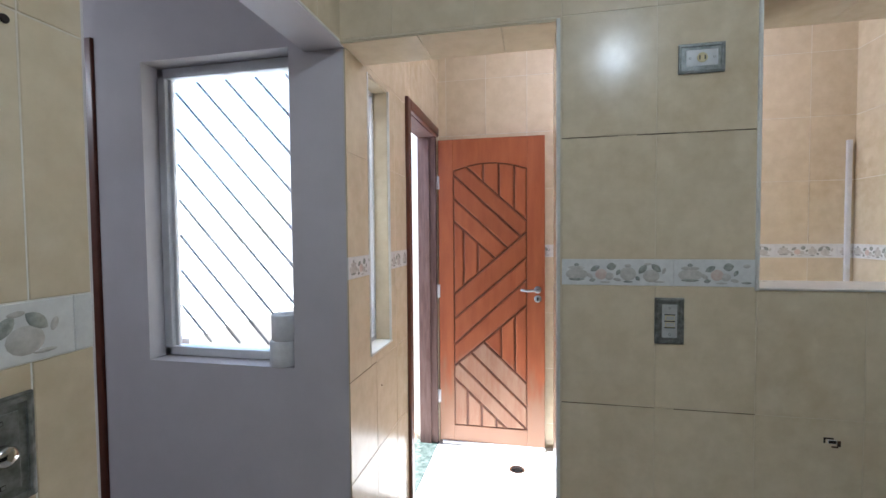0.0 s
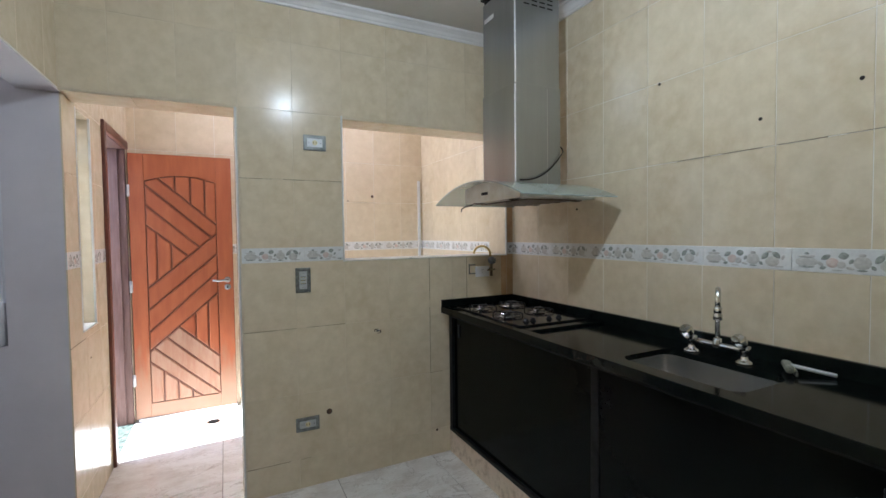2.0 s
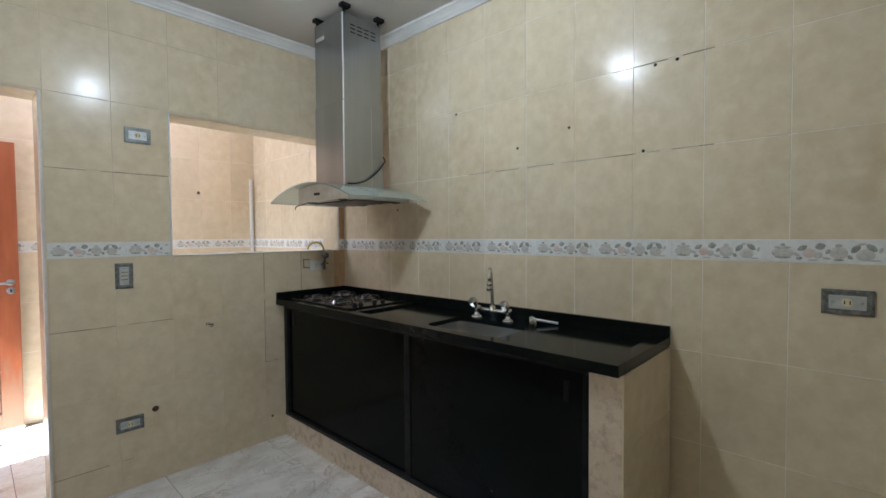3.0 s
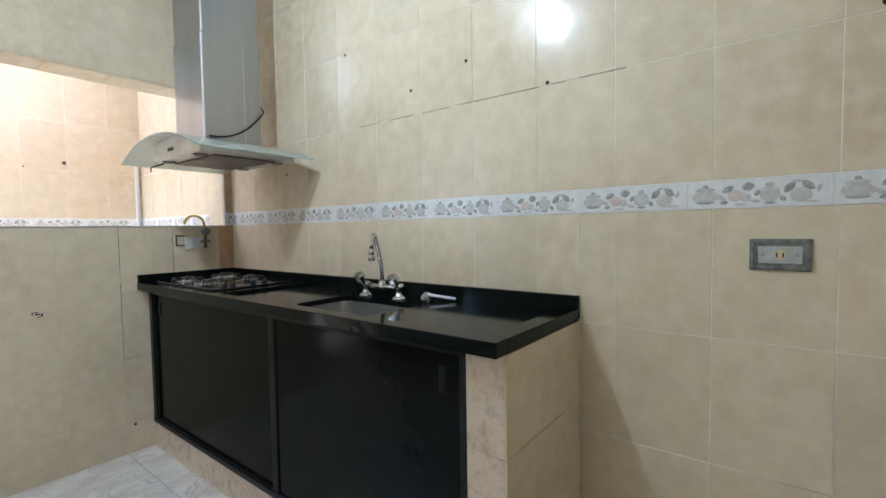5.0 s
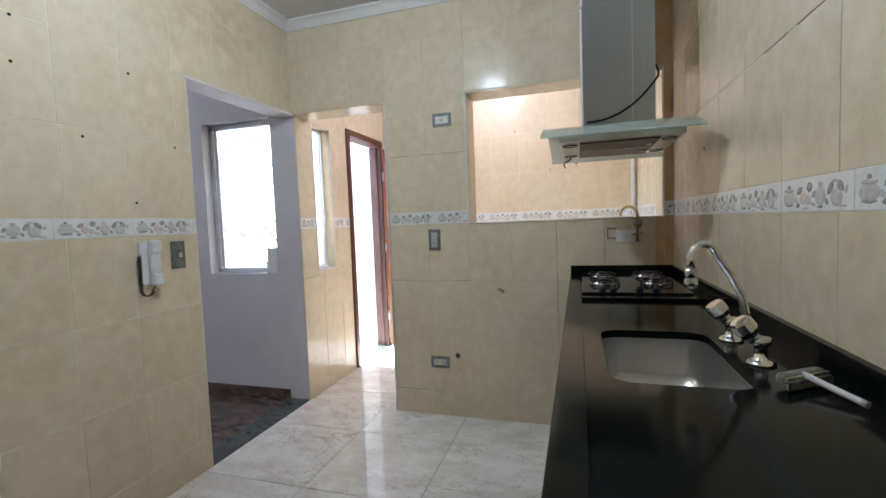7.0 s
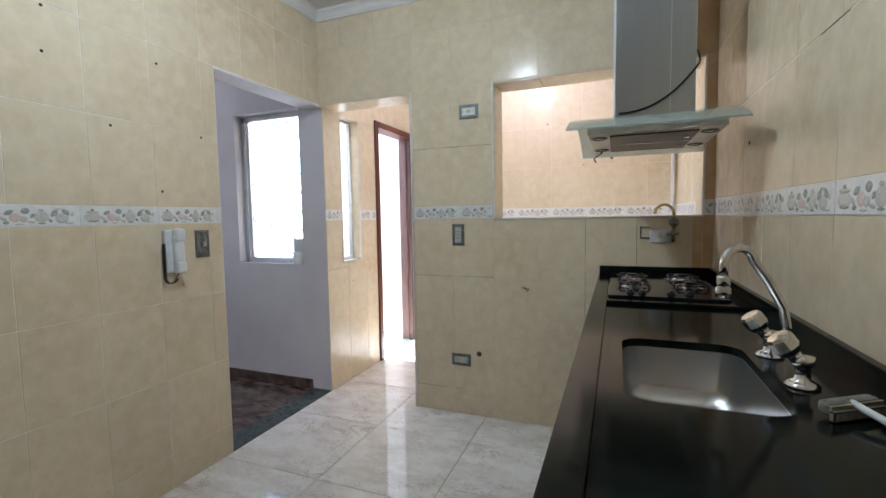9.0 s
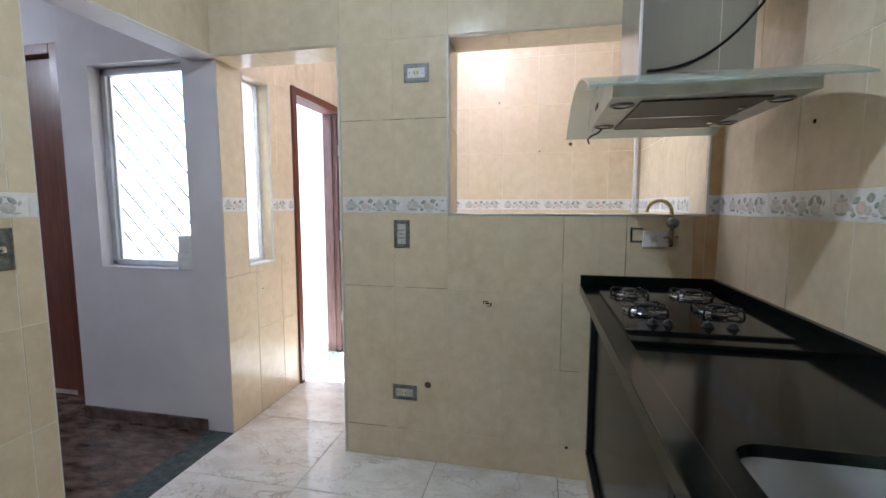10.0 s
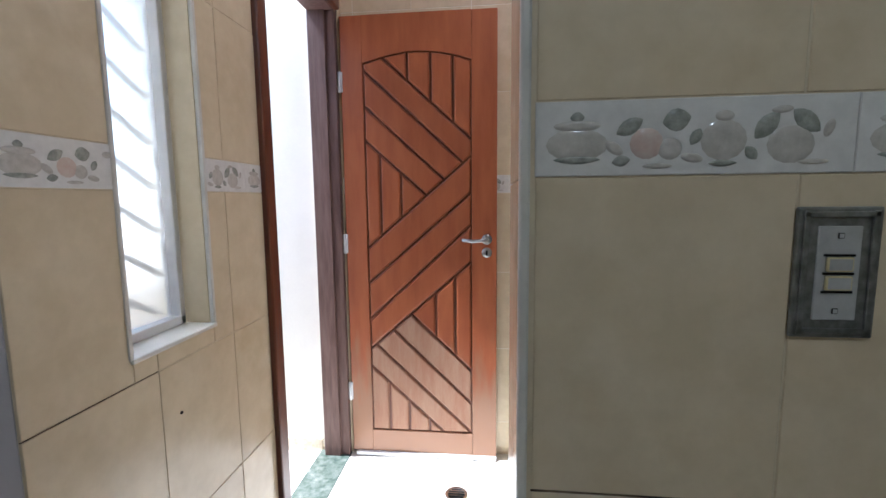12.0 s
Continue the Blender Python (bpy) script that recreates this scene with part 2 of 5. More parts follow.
DOOR_WOOD = material("red_varnished_wood", (0.34, 0.105, 0.041), 0.34, vary=0.12, scale=5, fine=60, bump=0.08, second=(0.27, 0.074, 0.030), stretch=(4, 4, 0.6), per_piece=0.15)
WORN_WOOD = material("weathered_door_wood", (0.33, 0.195, 0.125), 0.6, vary=0.25, scale=6, fine=80, bump=0.25, second=(0.27, 0.125, 0.07), stretch=(4, 4, 0.7), per_piece=0.15)
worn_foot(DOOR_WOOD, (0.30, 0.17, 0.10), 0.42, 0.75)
FRAME_WOOD = material("dark_frame_wood", (0.15, 0.045, 0.022), 0.35, vary=0.25, scale=8, fine=60, bump=0.1, second=(0.09, 0.028, 0.016), stretch=(6, 6, 0.6))
JAMB_WOOD = material("weathered_frame_wood", (0.17, 0.10, 0.085), 0.6, vary=0.25, scale=8, fine=60, bump=0.2, second=(0.10, 0.05, 0.04), stretch=(6, 6, 0.6))
PANE = glass_material("window_glass", (0.97, 0.98, 0.97))
FROSTED = glass_material("obscure_glass", (0.93, 0.93, 0.92), 0.30)
HOOD_GLASS = glass_material("dusty_green_glass", (0.78, 0.86, 0.80), 0.12)
HOOD_GLASS.node_tree.nodes["Principled BSDF"].inputs["Transmission Weight"].default_value = 0.62
CLOTH = material("printed_cloth", (0.74, 0.72, 0.76), 0.9, vary=0.08, scale=20, fine=300, bump=0.2)
CLOTH_PINK = material("pink_print", (0.66, 0.42, 0.52), 0.9, vary=0.15, scale=50, fine=300, bump=0.2, second=(0.74, 0.62, 0.68), contrast=(0.42, 0.55))
CLOTH_DARK = material("dark_print", (0.05, 0.06, 0.07), 0.9, vary=0.3, scale=50, bump=0.2)
CLOTH_BROWN = material("brown_print", (0.30, 0.17, 0.08), 0.9, vary=0.3, scale=50, bump=0.2)
CLOTH_RED = material("red_print", (0.50, 0.05, 0.05), 0.9, vary=0.2, scale=50, bump=0.2)


def bulb_material(name, colour, glow):
    m = bpy.data.materials.new(name)
    m.use_nodes = True
    m.node_tree.nodes["Principled BSDF"].inputs["Emission Color"].default_value = (*colour, 1)
    m.node_tree.nodes["Principled BSDF"].inputs["Emission Strength"].default_value = glow
    return m


BULB_COOL = bulb_material("lit_cool_globe", (0.95, 0.99, 1.0), BULB_GLOW)
BULB_LIVING = bulb_material("lit_living_room_globe", (1.0, 0.96, 0.95), BULB_GLOW * 1.7)
BULB_WARM = bulb_material("lit_warm_globe", (1.0, 0.87, 0.98), BULB_GLOW * 0.65)
for m, level in ((CAB_BLACK, 0.08), (BLACK, 0.15), (GRANITE, 0.125), (BLACK_GLASS, 0.3), (TILE, 0.27), (IRON, 0.25)):
    less_gloss(m, level)


# ---- mesh tools ----
class Shape:
    """Collects solids into one mesh with one or more materials."""

    def __init__(self, *mats):
        self.bm, self.mats = bmesh.new(), list(mats)

    def slot(self, mat):
        if mat not in self.mats:
            self.mats.append(mat)
        return self.mats.index(mat)

    def box(self, lo, hi, mat=None, bevel=0.0, m=None):
        r = bmesh.ops.create_cube(self.bm, size=1.0)
        lo, hi = Vector(lo), Vector(hi)
        t = Matrix.Translation((lo + hi) / 2) @ Matrix.Diagonal((*(hi - lo), 1))
        bmesh.ops.transform(self.bm, matrix=(m @ t) if m else t, verts=r["verts"])
        faces = {f for v in r["verts"] for f in v.link_faces}
        if bevel:
            edges = list({e for f in faces for e in f.edges})
            r2 = bmesh.ops.bevel(self.bm, geom=edges, offset=bevel, segments=2, affect="EDGES", profile=0.5, clamp_overlap=True)
            faces = set(r2["faces"]) | {f for f in faces if f.is_valid}
        k = self.slot(mat) if mat else 0
        for f in faces:
            f.material_index = k
        return self

    def ring(self, points):
        return [self.bm.verts.new(p) for p in points]

    def loft(self, rings, mat=None, cap=(True, True), smooth=False, closed=True):
        k = self.slot(mat) if mat else 0
        rows = [self.ring(r) for r in rings]
        n = len(rows[0])
        for a, b in zip(rows, rows[1:]):
            for i in range(n if closed else n - 1):
                f = self.bm.faces.new((a[i], a[(i + 1) % n], b[(i + 1) % n], b[i]))
                f.material_index, f.smooth = k, smooth
        for want, row in zip(cap, (rows[0][::-1], rows[-1])):
            if want:
                self.bm.faces.new(row).material_index = k
        return self

    def lathe(self, profile, m=Matrix(), mat=None, n=24, smooth=True):
        """profile: (radius, height) pairs round the local z axis."""
        rings = [[m @ Vector((r * math.cos(a), r * math.sin(a), h)) for a in (2 * math.pi * i / n for i in range(n))] for r, h in profile]
        return self.loft(rings, mat, smooth=smooth)

    def tube(self, points, radius, mat=None, n=10, smooth=True):
        pts = [Vector(p) for p in points]
        rings = []
        side = None
        for i, p in enumerate(pts):
            d = (pts[min(i + 1, len(pts) - 1)] - pts[max(i - 1, 0)]).normalized()
            if side is None:
                side = d.orthogonal().normalized()
            side = (side - d * side.dot(d)).normalized()
            up = d.cross(side)
            rings.append([p + radius * (math.cos(a) * side + math.sin(a) * up) for a in (2 * math.pi * k / n for k in range(n))])
        return self.loft(rings, mat, smooth=smooth)

    def prism(self, outline, depth, to_world, mat=None, inset=0.0):
        """outline: (u, v) corners; raised by depth along the third axis, its upper edge drawn in by inset."""
        c = sum((Vector(p) for p in outline), Vector((0, 0))) / len(outline)
        low = [to_world(u, v, 0) for u, v in outline]
        mid = [to_world(u, v, depth - inset) for u, v in outline]
        top = []
        for i, (u, v) in enumerate(outline):
            p, q, r = Vector(outline[i - 1]), Vector((u, v)), Vector(outline[(i + 1) % len(outline)])
            d = ((p - q).normalized() + (r - q).normalized())
            d = d.normalized() if d.length > 1e-4 else (c - q).normalized()
            if d.dot(c - q) < 0:
                d = -d
            w = q + d * inset * 1.3
            top.append(to_world(w.x, w.y, depth))
        return self.loft([low, mid, top], mat)

    def mesh(self, name):
        bmesh.ops.recalc_face_normals(self.bm, faces=self.bm.faces)
        me = bpy.data.meshes.new(name)
        self.bm.to_mesh(me)
        self.bm.free()
        for m in self.mats:
            me.materials.append(m)
        return me

    def put(self, name, parent=None, m=None):
        ob = new(name, self.mesh(name))
        if m is not None:
            ob.matrix_world = m
        if parent is not None:
            ob.parent = parent
        return ob


def empty(name, at, label, category, group=""):
    ob = new(name)
    ob.location = at
    ob.empty_display_size = 0.05
    return tagged(ob, label, category, group)


def adopt(child, parent):
    """Parents a part built in world places."""
    child.parent = parent
    child.matrix_parent_inverse = Matrix.Translation(-Vector(parent.location))
    return child


def rounded(x0, y0, x1, y1, r, n=6):
    out = []
    for cx, cy, a0 in ((x1 - r, y1 - r, 0), (x0 + r, y1 - r, 90), (x0 + r, y0 + r, 180), (x1 - r, y0 + r, 270)):
        out += [(cx + r * math.cos(radians(a0 + 90 * k / n)), cy + r * math.sin(radians(a0 + 90 * k / n))) for k in range(n + 1)]
    return out


def slab(name, boxes, mat, label="", kind="structure"):
    s = Shape(mat)
    for lo, hi in boxes:
        s.box(lo, hi)
    return tagged(s.put(name), label=label, kind=kind)


# ---- walls, floors, ceilings ----
wall_front = slab("wall_front", [((0.353, FRONT - GROUT_UP, 0), (0.912, FRONT_BACK, CEILING)),
                                 ((0.912, FRONT - GROUT_UP, 0), (2.055, FRONT_BACK, BAND_LOW - 0.008)),
                                 ((0.912, FRONT - GROUT_UP, LINTEL), (2.055, FRONT_BACK, CEILING)),
                                 ((2.055, FRONT - GROUT_UP, 0), (RIGHT, FRONT_BACK, CEILING)),
                                 ((LEFT, FRONT - GROUT_UP, LINTEL), (0.353, FRONT_BACK, CEILING))], GROUT_BEIGE,
                  "tiled partition with a doorway and a serving hatch")
wall_right = slab("wall_right", [((RIGHT - GROUT_UP, REAR, 0), (RIGHT + 0.15, BACK + 0.15, CEILING))], GROUT, "long wall of beige glazed tiles")
wall_back = slab("wall_back", [((LEFT - 0.14, BACK - GROUT_UP, 0), (RIGHT - GROUT_UP, BACK + 0.15, CEILING))], GROUT, "beige tiled laundry wall")
wall_left = slab("wall_left", [((LEFT - 0.14, REAR, 0), (LEFT + GROUT_UP, 0.668, CEILING)),
                               ((LEFT - 0.14, 0.668, LINTEL), (LEFT + GROUT_UP, FRONT - 0.001, CEILING)), ((LEFT - 0.14, FRONT - 0.001, LINTEL), (LEFT, LILAC_FACE, CEILING))], GROUT, "beige tiled wall with a wide opening")
wall_hall = slab("wall_hall", [((LEFT - 0.13, LILAC_FACE + 0.002, 0), (LEFT + GROUT_UP, 1.812, CEILING)),
                               ((LEFT - 0.13, 1.812, 0), (LEFT + GROUT_UP, 2.065, 0.965)),
                               ((LEFT - 0.13, 1.812, 2.10), (LEFT + GROUT_UP, 2.065, CEILING)),
                               ((LEFT - 0.13, 2.065, 0), (LEFT + GROUT_UP, 2.36, CEILING)),
                               ((LEFT - 0.13, 2.36, 2.145), (LEFT + GROUT_UP, 3.10, CEILING)),
                               ((LEFT - 0.13, 3.10, 0), (LEFT + GROUT_UP, BACK, CEILING))], GROUT_BEIGE, "beige tiled wall with a narrow window and a door")
wall_rear = slab("wall_rear", [((LEFT - 0.14, REAR - 0.15, 0), (RIGHT + 0.15, REAR, CEILING))], TILE, "plain rear kitchen wall")
wall_lilac = slab("wall_lilac", [((ROOM_LEFT + 0.04, LILAC_FACE, 0), (-1.225, LILAC_BACK, CEILING)),
                                 ((-1.225, LILAC_FACE, 0), (-0.590, LILAC_BACK, 0.962)),
                                 ((-1.225, LILAC_FACE, 2.135), (-0.590, LILAC_BACK, CEILING)),
                                 ((-0.590, LILAC_FACE, 0), (LEFT - 0.002, LILAC_BACK, CEILING))], LILAC, "smooth lilac painted wall with a window")
wall_lilac_rear = slab("wall_lilac_rear", [((-1.725, 1.84, 0), (ROOM_LEFT + 0.06, 1.98, CEILING)),
                                           ((-2.60, 1.84, 2.380), (-1.725, 1.98, CEILING)),
                                           ((-5.6, 1.84, 0), (-2.60, 1.98, CEILING)),
                                           ((ROOM_LEFT + 0.04, LILAC_BACK, 0), (ROOM_LEFT + 0.10, 1.84, CEILING)),
                                           ((-5.72, -1.9, 0), (-5.6, 1.98, CEILING)),
                                           ((-5.6, -1.9, 0), (LEFT - 0.15, -1.78, CEILING))], LILAC, "lilac painted living room walls with a wooden door")
lining = slab("trim_lilac_lining", [((LEFT - 0.150, -1.78, 0), (LEFT - 0.142, 0.674, CEILING)),
                                    ((LEFT - 0.150, 0.668, 0), (LEFT, 0.674, LINTEL)),
                                    ((LEFT - 0.150, 0.674, LINTEL - 0.008), (LEFT + 0.004, LILAC_FACE - 0.002, LINTEL - 0.002)),
                                    ((LEFT - 0.150, 0.674, LINTEL), (LEFT - 0.142, LILAC_FACE - 0.002, CEILING))], LILAC, "lilac painted lining of the opening")
ceiling = slab("ceiling", [((LEFT - 0.14, REAR - 0.15, CEILING), (RIGHT + 0.15, LILAC_BACK, CEILING + 0.1)), ((-5.72, -1.9, CEILING), (LEFT - 0.14, LILAC_BACK, CEILING + 0.1)), ((-5.72, LILAC_BACK, CEILING), (ROOM_LEFT + 0.10, 1.98, CEILING + 0.1)),
                           ((LEFT - 0.13, LILAC_BACK, CEILING), (RIGHT + 0.15, BACK + 0.15, CEILING + 0.1))], CEIL, "matt off-white plaster ceiling")
floor = slab("floor", [((LEFT, REAR, -0.1), (RIGHT, BACK, -0.004))], FLOOR_GROUT, "glossy marbled ceramic floor tiles")
floor_lilac = slab("floor_lilac_room", [((-5.6, -1.78, -0.1), (LEFT - 0.16, LILAC_FACE, -0.004)), ((-5.6, LILAC_FACE, -0.1), (ROOM_LEFT + 0.04, 1.84, -0.004))], DARK_FLOOR, "dark brown polished marble floor")
sill_stone = slab("trim_threshold", [((LEFT - 0.16, 0.69, -0.1), (LEFT, LILAC_FACE, 0.002))], DARK_GREEN, "dark green granite threshold")
door_stone = slab("trim_door_threshold", [((LEFT - 0.16, 2.36, -0.1), (LEFT, 3.10, 0.003))], GREEN_STONE, "green granite door threshold")
patio = slab("ground", [((ROOM_LEFT + 0.10, 1.74, -0.3), (LEFT - 0.16, 60, -0.015)), ((-60, 1.98, -0.3), (ROOM_LEFT + 0.10, 60, -0.015))], CEMENT, "pale cement patio floor")
wall_patio = slab("wall_patio", [((-1.52, 1.98, -0.02), (-1.38, 3.12, 0.95)), ((-1.52, 3.12, -0.02), (LEFT - 0.142, 3.26, 3.2))], PLASTER, "white plastered patio walls in sunlight")
patio_skirting = slab("baseboard_patio", [((-1.36, 3.108, -0.015), (LEFT - 0.16, 3.119, 0.055))], PLINTH, "narrow speckled tile skirting")

baseboard = Shape(DARK_FLOOR)
baseboard.box((ROOM_LEFT + 0.042, LILAC_FACE - 0.014, -0.004), (LEFT - 0.165, LILAC_FACE - 0.001, 0.072), bevel=0.003)
tagged(baseboard.put("baseboard_lilac_room"), "dark marble baseboard", kind="structure")


def cornice(name, path_axis, at, start, end, sign):
    """A stepped plaster moulding along one wall; sign: which way it stands out."""
    profile = [(0, 0), (0.012, 0.0), (0.016, 0.012), (0.022, 0.016), (0.030, 0.030), (0.046, 0.044), (0.056, 0.047), (0.060, 0.058), (0.070, 0.0585), (0, 0.0585)]
    s = Shape(WHITE)
    rings = []
    for end_at in (start, end):
        rings.append([((at + sign * d, end_at, 2.69 + h) if path_axis == "y" else (end_at, at + sign * d, 2.69 + h)) for d, h in profile])
    s.loft(rings)
    return tagged(s.put(name), "white moulded plaster cornice", kind="structure")


cornice("trim_cornice_front", "x", FRONT - 0.004, LEFT, RIGHT, -1)
cornice("trim_cornice_right", "y", RIGHT - 0.004, REAR, FRONT, -1)
cornice("trim_cornice_left", "y", LEFT + 0.004, REAR, FRONT, 1)

# edge trims of the doorway, the hatch and the narrow window
trims = Shape(TRIM)
trims.box((0.347, FRONT - 0.010, 0), (0.359, FRONT + 0.006, LINTEL), bevel=0.003)
trims.box((0.906, FRONT - 0.010, BAND_LOW - 0.010), (0.917, FRONT + 0.006, LINTEL + 0.012), bevel=0.003)
trims.box((2.050, FRONT - 0.008, BAND_LOW), (2.060, FRONT + 0.006, LINTEL), bevel=0.003)
trims.box((0.906, FRONT - 0.010, BAND_LOW - 0.008), (2.060, FRONT_BACK + 0.008, BAND_LOW - 0.001), bevel=0.003)
for y in (1.808, 2.068):
    trims.box((LEFT - 0.004, y - 0.005, 0.965), (LEFT + 0.008, y + 0.005, 2.10), bevel=0.002)
trims.box((LEFT - 0.10, 1.806, 0.958), (LEFT + 0.012, 2.070, 0.968), bevel=0.003)
tagged(trims.put("trim_edges"), "pale plastic edge trims", kind="structure")
conduit = Shape(PALE_PLASTIC)
conduit.box((2.056, BACK - 0.024, 0.002), (2.082, BACK - 0.0045, 1.978), bevel=0.003)
tagged(conduit.put("trim_conduit"), "white plastic cable conduit in the corner", kind="structure")


# ---- windows ----
def lilac_window():
    """Fixed metal window with slanting bars behind obscure glass, set back in its opening."""
    x0, x1, z0, z1, y = -1.222, -0.593, 0.965, 2.132, 1.672
    w = Shape(ALU)
    for lo, hi in (((x0, y, z0), (x0 + 0.035, y + 0.05, z1)), ((x1 - 0.035, y, z0), (x1, y + 0.05, z1)),
                   ((x0, y, z0), (x1, y + 0.05, z0 + 0.035)), ((x0, y, z1 - 0.04), (x1, y + 0.05, z1))):
        w.box(lo, hi, bevel=0.004)
    ob = tagged(w.put("window_1"), "white metal window with slanting bars and toothed edge", kind="structure")
    ix0, ix1, iz0, iz1 = x0 + 0.05, x1 - 0.05, z0 + 0.05, z1 - 0.05
    edge = Shape(ALU)
    for lo, hi in (((ix0 - 0.015, y + 0.018, iz0 - 0.015), (ix0, y + 0.034, iz1 + 0.015)), ((ix1, y + 0.018, iz0 - 0.015), (ix1 + 0.015, y + 0.034, iz1 + 0.015))):
        edge.box(lo, hi, bevel=0.003)
    adopt(edge.put("frame"), ob)
    for k in range(0, 11):
        # bars fall to the right at about 48 degrees
        zc = 0.583 + k * 0.147
        ends = []
        for u in (ix0, ix1):
            ends.append([u, zc + (ix1 - u) * 1.10])
        (ua, za), (ub, zb) = ends
        if za > iz1:
            ua += (za - iz1) / 1.10
            za = iz1
        if zb < iz0:
            ub -= (iz0 - zb) / 1.10
            zb = iz0
        if ub - ua > 0.02:
            s = Shape(BAR)
            s.tube([(ua, y + 0.045, za), (ub, y + 0.045, zb)], 0.0058, n=6)
            adopt(s.put("bar"), ob)
    pane = Shape(PANE)
    pane.box((x0 + 0.03, y + 0.022, z0 + 0.03), (x1 - 0.03, y + 0.026, z1 - 0.03))
    pane = adopt(pane.put("pane"), ob)
    pane.visible_shadow = False


def narrow_window():
    y0, y1, z0, z1, x = 1.815, 2.062, 0.968, 2.098, LEFT - 0.105
    w = Shape(ALU)
    for lo, hi in (((x, y0, z0), (x + 0.04, y0 + 0.018, z1)), ((x, y1 - 0.018, z0), (x + 0.04, y1, z1)),
                   ((x, y0, z0), (x + 0.04, y1, z0 + 0.022)), ((x, y0, z1 - 0.022), (x + 0.04, y1, z1))):
        w.box(lo, hi, bevel=0.003)
    ob = tagged(w.put("window_2"), "narrow metal window with obscure glass and slanting bars", kind="structure")
    for k in range(10):
        s = Shape(ALU)
        s.tube([(x - 0.020, y0 + 0.01, z0 + 0.150 + 0.105 * k), (x - 0.020, y1 - 0.01, z0 + 0.020 + 0.105 * k)], 0.008, n=6)
        adopt(s.put("bar"), ob)
    pane = Shape(FROSTED)
    pane.box((x + 0.010, y0 + 0.012, z0 + 0.012), (x + 0.014, y1 - 0.012, z1 - 0.012))
    adopt(pane.put("pane"), ob)


lilac_window()
narrow_window()


# ---- the outer door ----
def clip(poly, a, b):
    """Keeps the part of poly that lies to the right of the line from a to b (y runs down)."""
    side = lambda p: (b[0] - a[0]) * (p[1] - a[1]) - (b[1] - a[1]) * (p[0] - a[0])
    out = []
    for p, q in zip(poly, poly[1:] + poly[:1]):
        sp, sq = side(p), side(q)
        if sp >= 0:
            out.append(p)
        if sp * sq < 0:
            k = sp / (sp - sq)
            out.append((p[0] + k * (q[0] - p[0]), p[1] + k * (q[1] - p[1])))
    return out


def tidy(poly):
    """Drops corners that nearly coincide."""
    out = []
    for p in poly:
        if not out or (Vector(p) - Vector(out[-1])).length > 2.0:
            out.append(p)
    if len(out) > 1 and (Vector(out[0]) - Vector(out[-1])).length <= 2.0:
        out.pop()
    return out


def shrink(poly, d):
    """Draws every edge of a convex outline in by d."""
    c = sum((Vector(p) for p in poly), Vector((0, 0))) / len(poly)
    lines = []
    for p, q in zip(poly, poly[1:] + poly[:1]):
        p, q = Vector(p), Vector(q)
        side = Vector((p.y - q.y, q.x - p.x)).normalized()
        if side.dot(c - p) < 0:
            side = -side
        lines.append((side, side.dot(p) + d))
    out = []
    for (n1, k1), (n2, k2), p in zip(lines[-1:] + lines[:-1], lines, poly):
        det = n1.x * n2.y - n1.y * n2.x
        if abs(det) < 0.02:
            out.append(tuple(Vector(p) + n1 * d))
        else:
            out.append(((k1 * n2.y - k2 * n1.y) / det, (n1.x * k2 - n2.x * k1) / det))
    return out


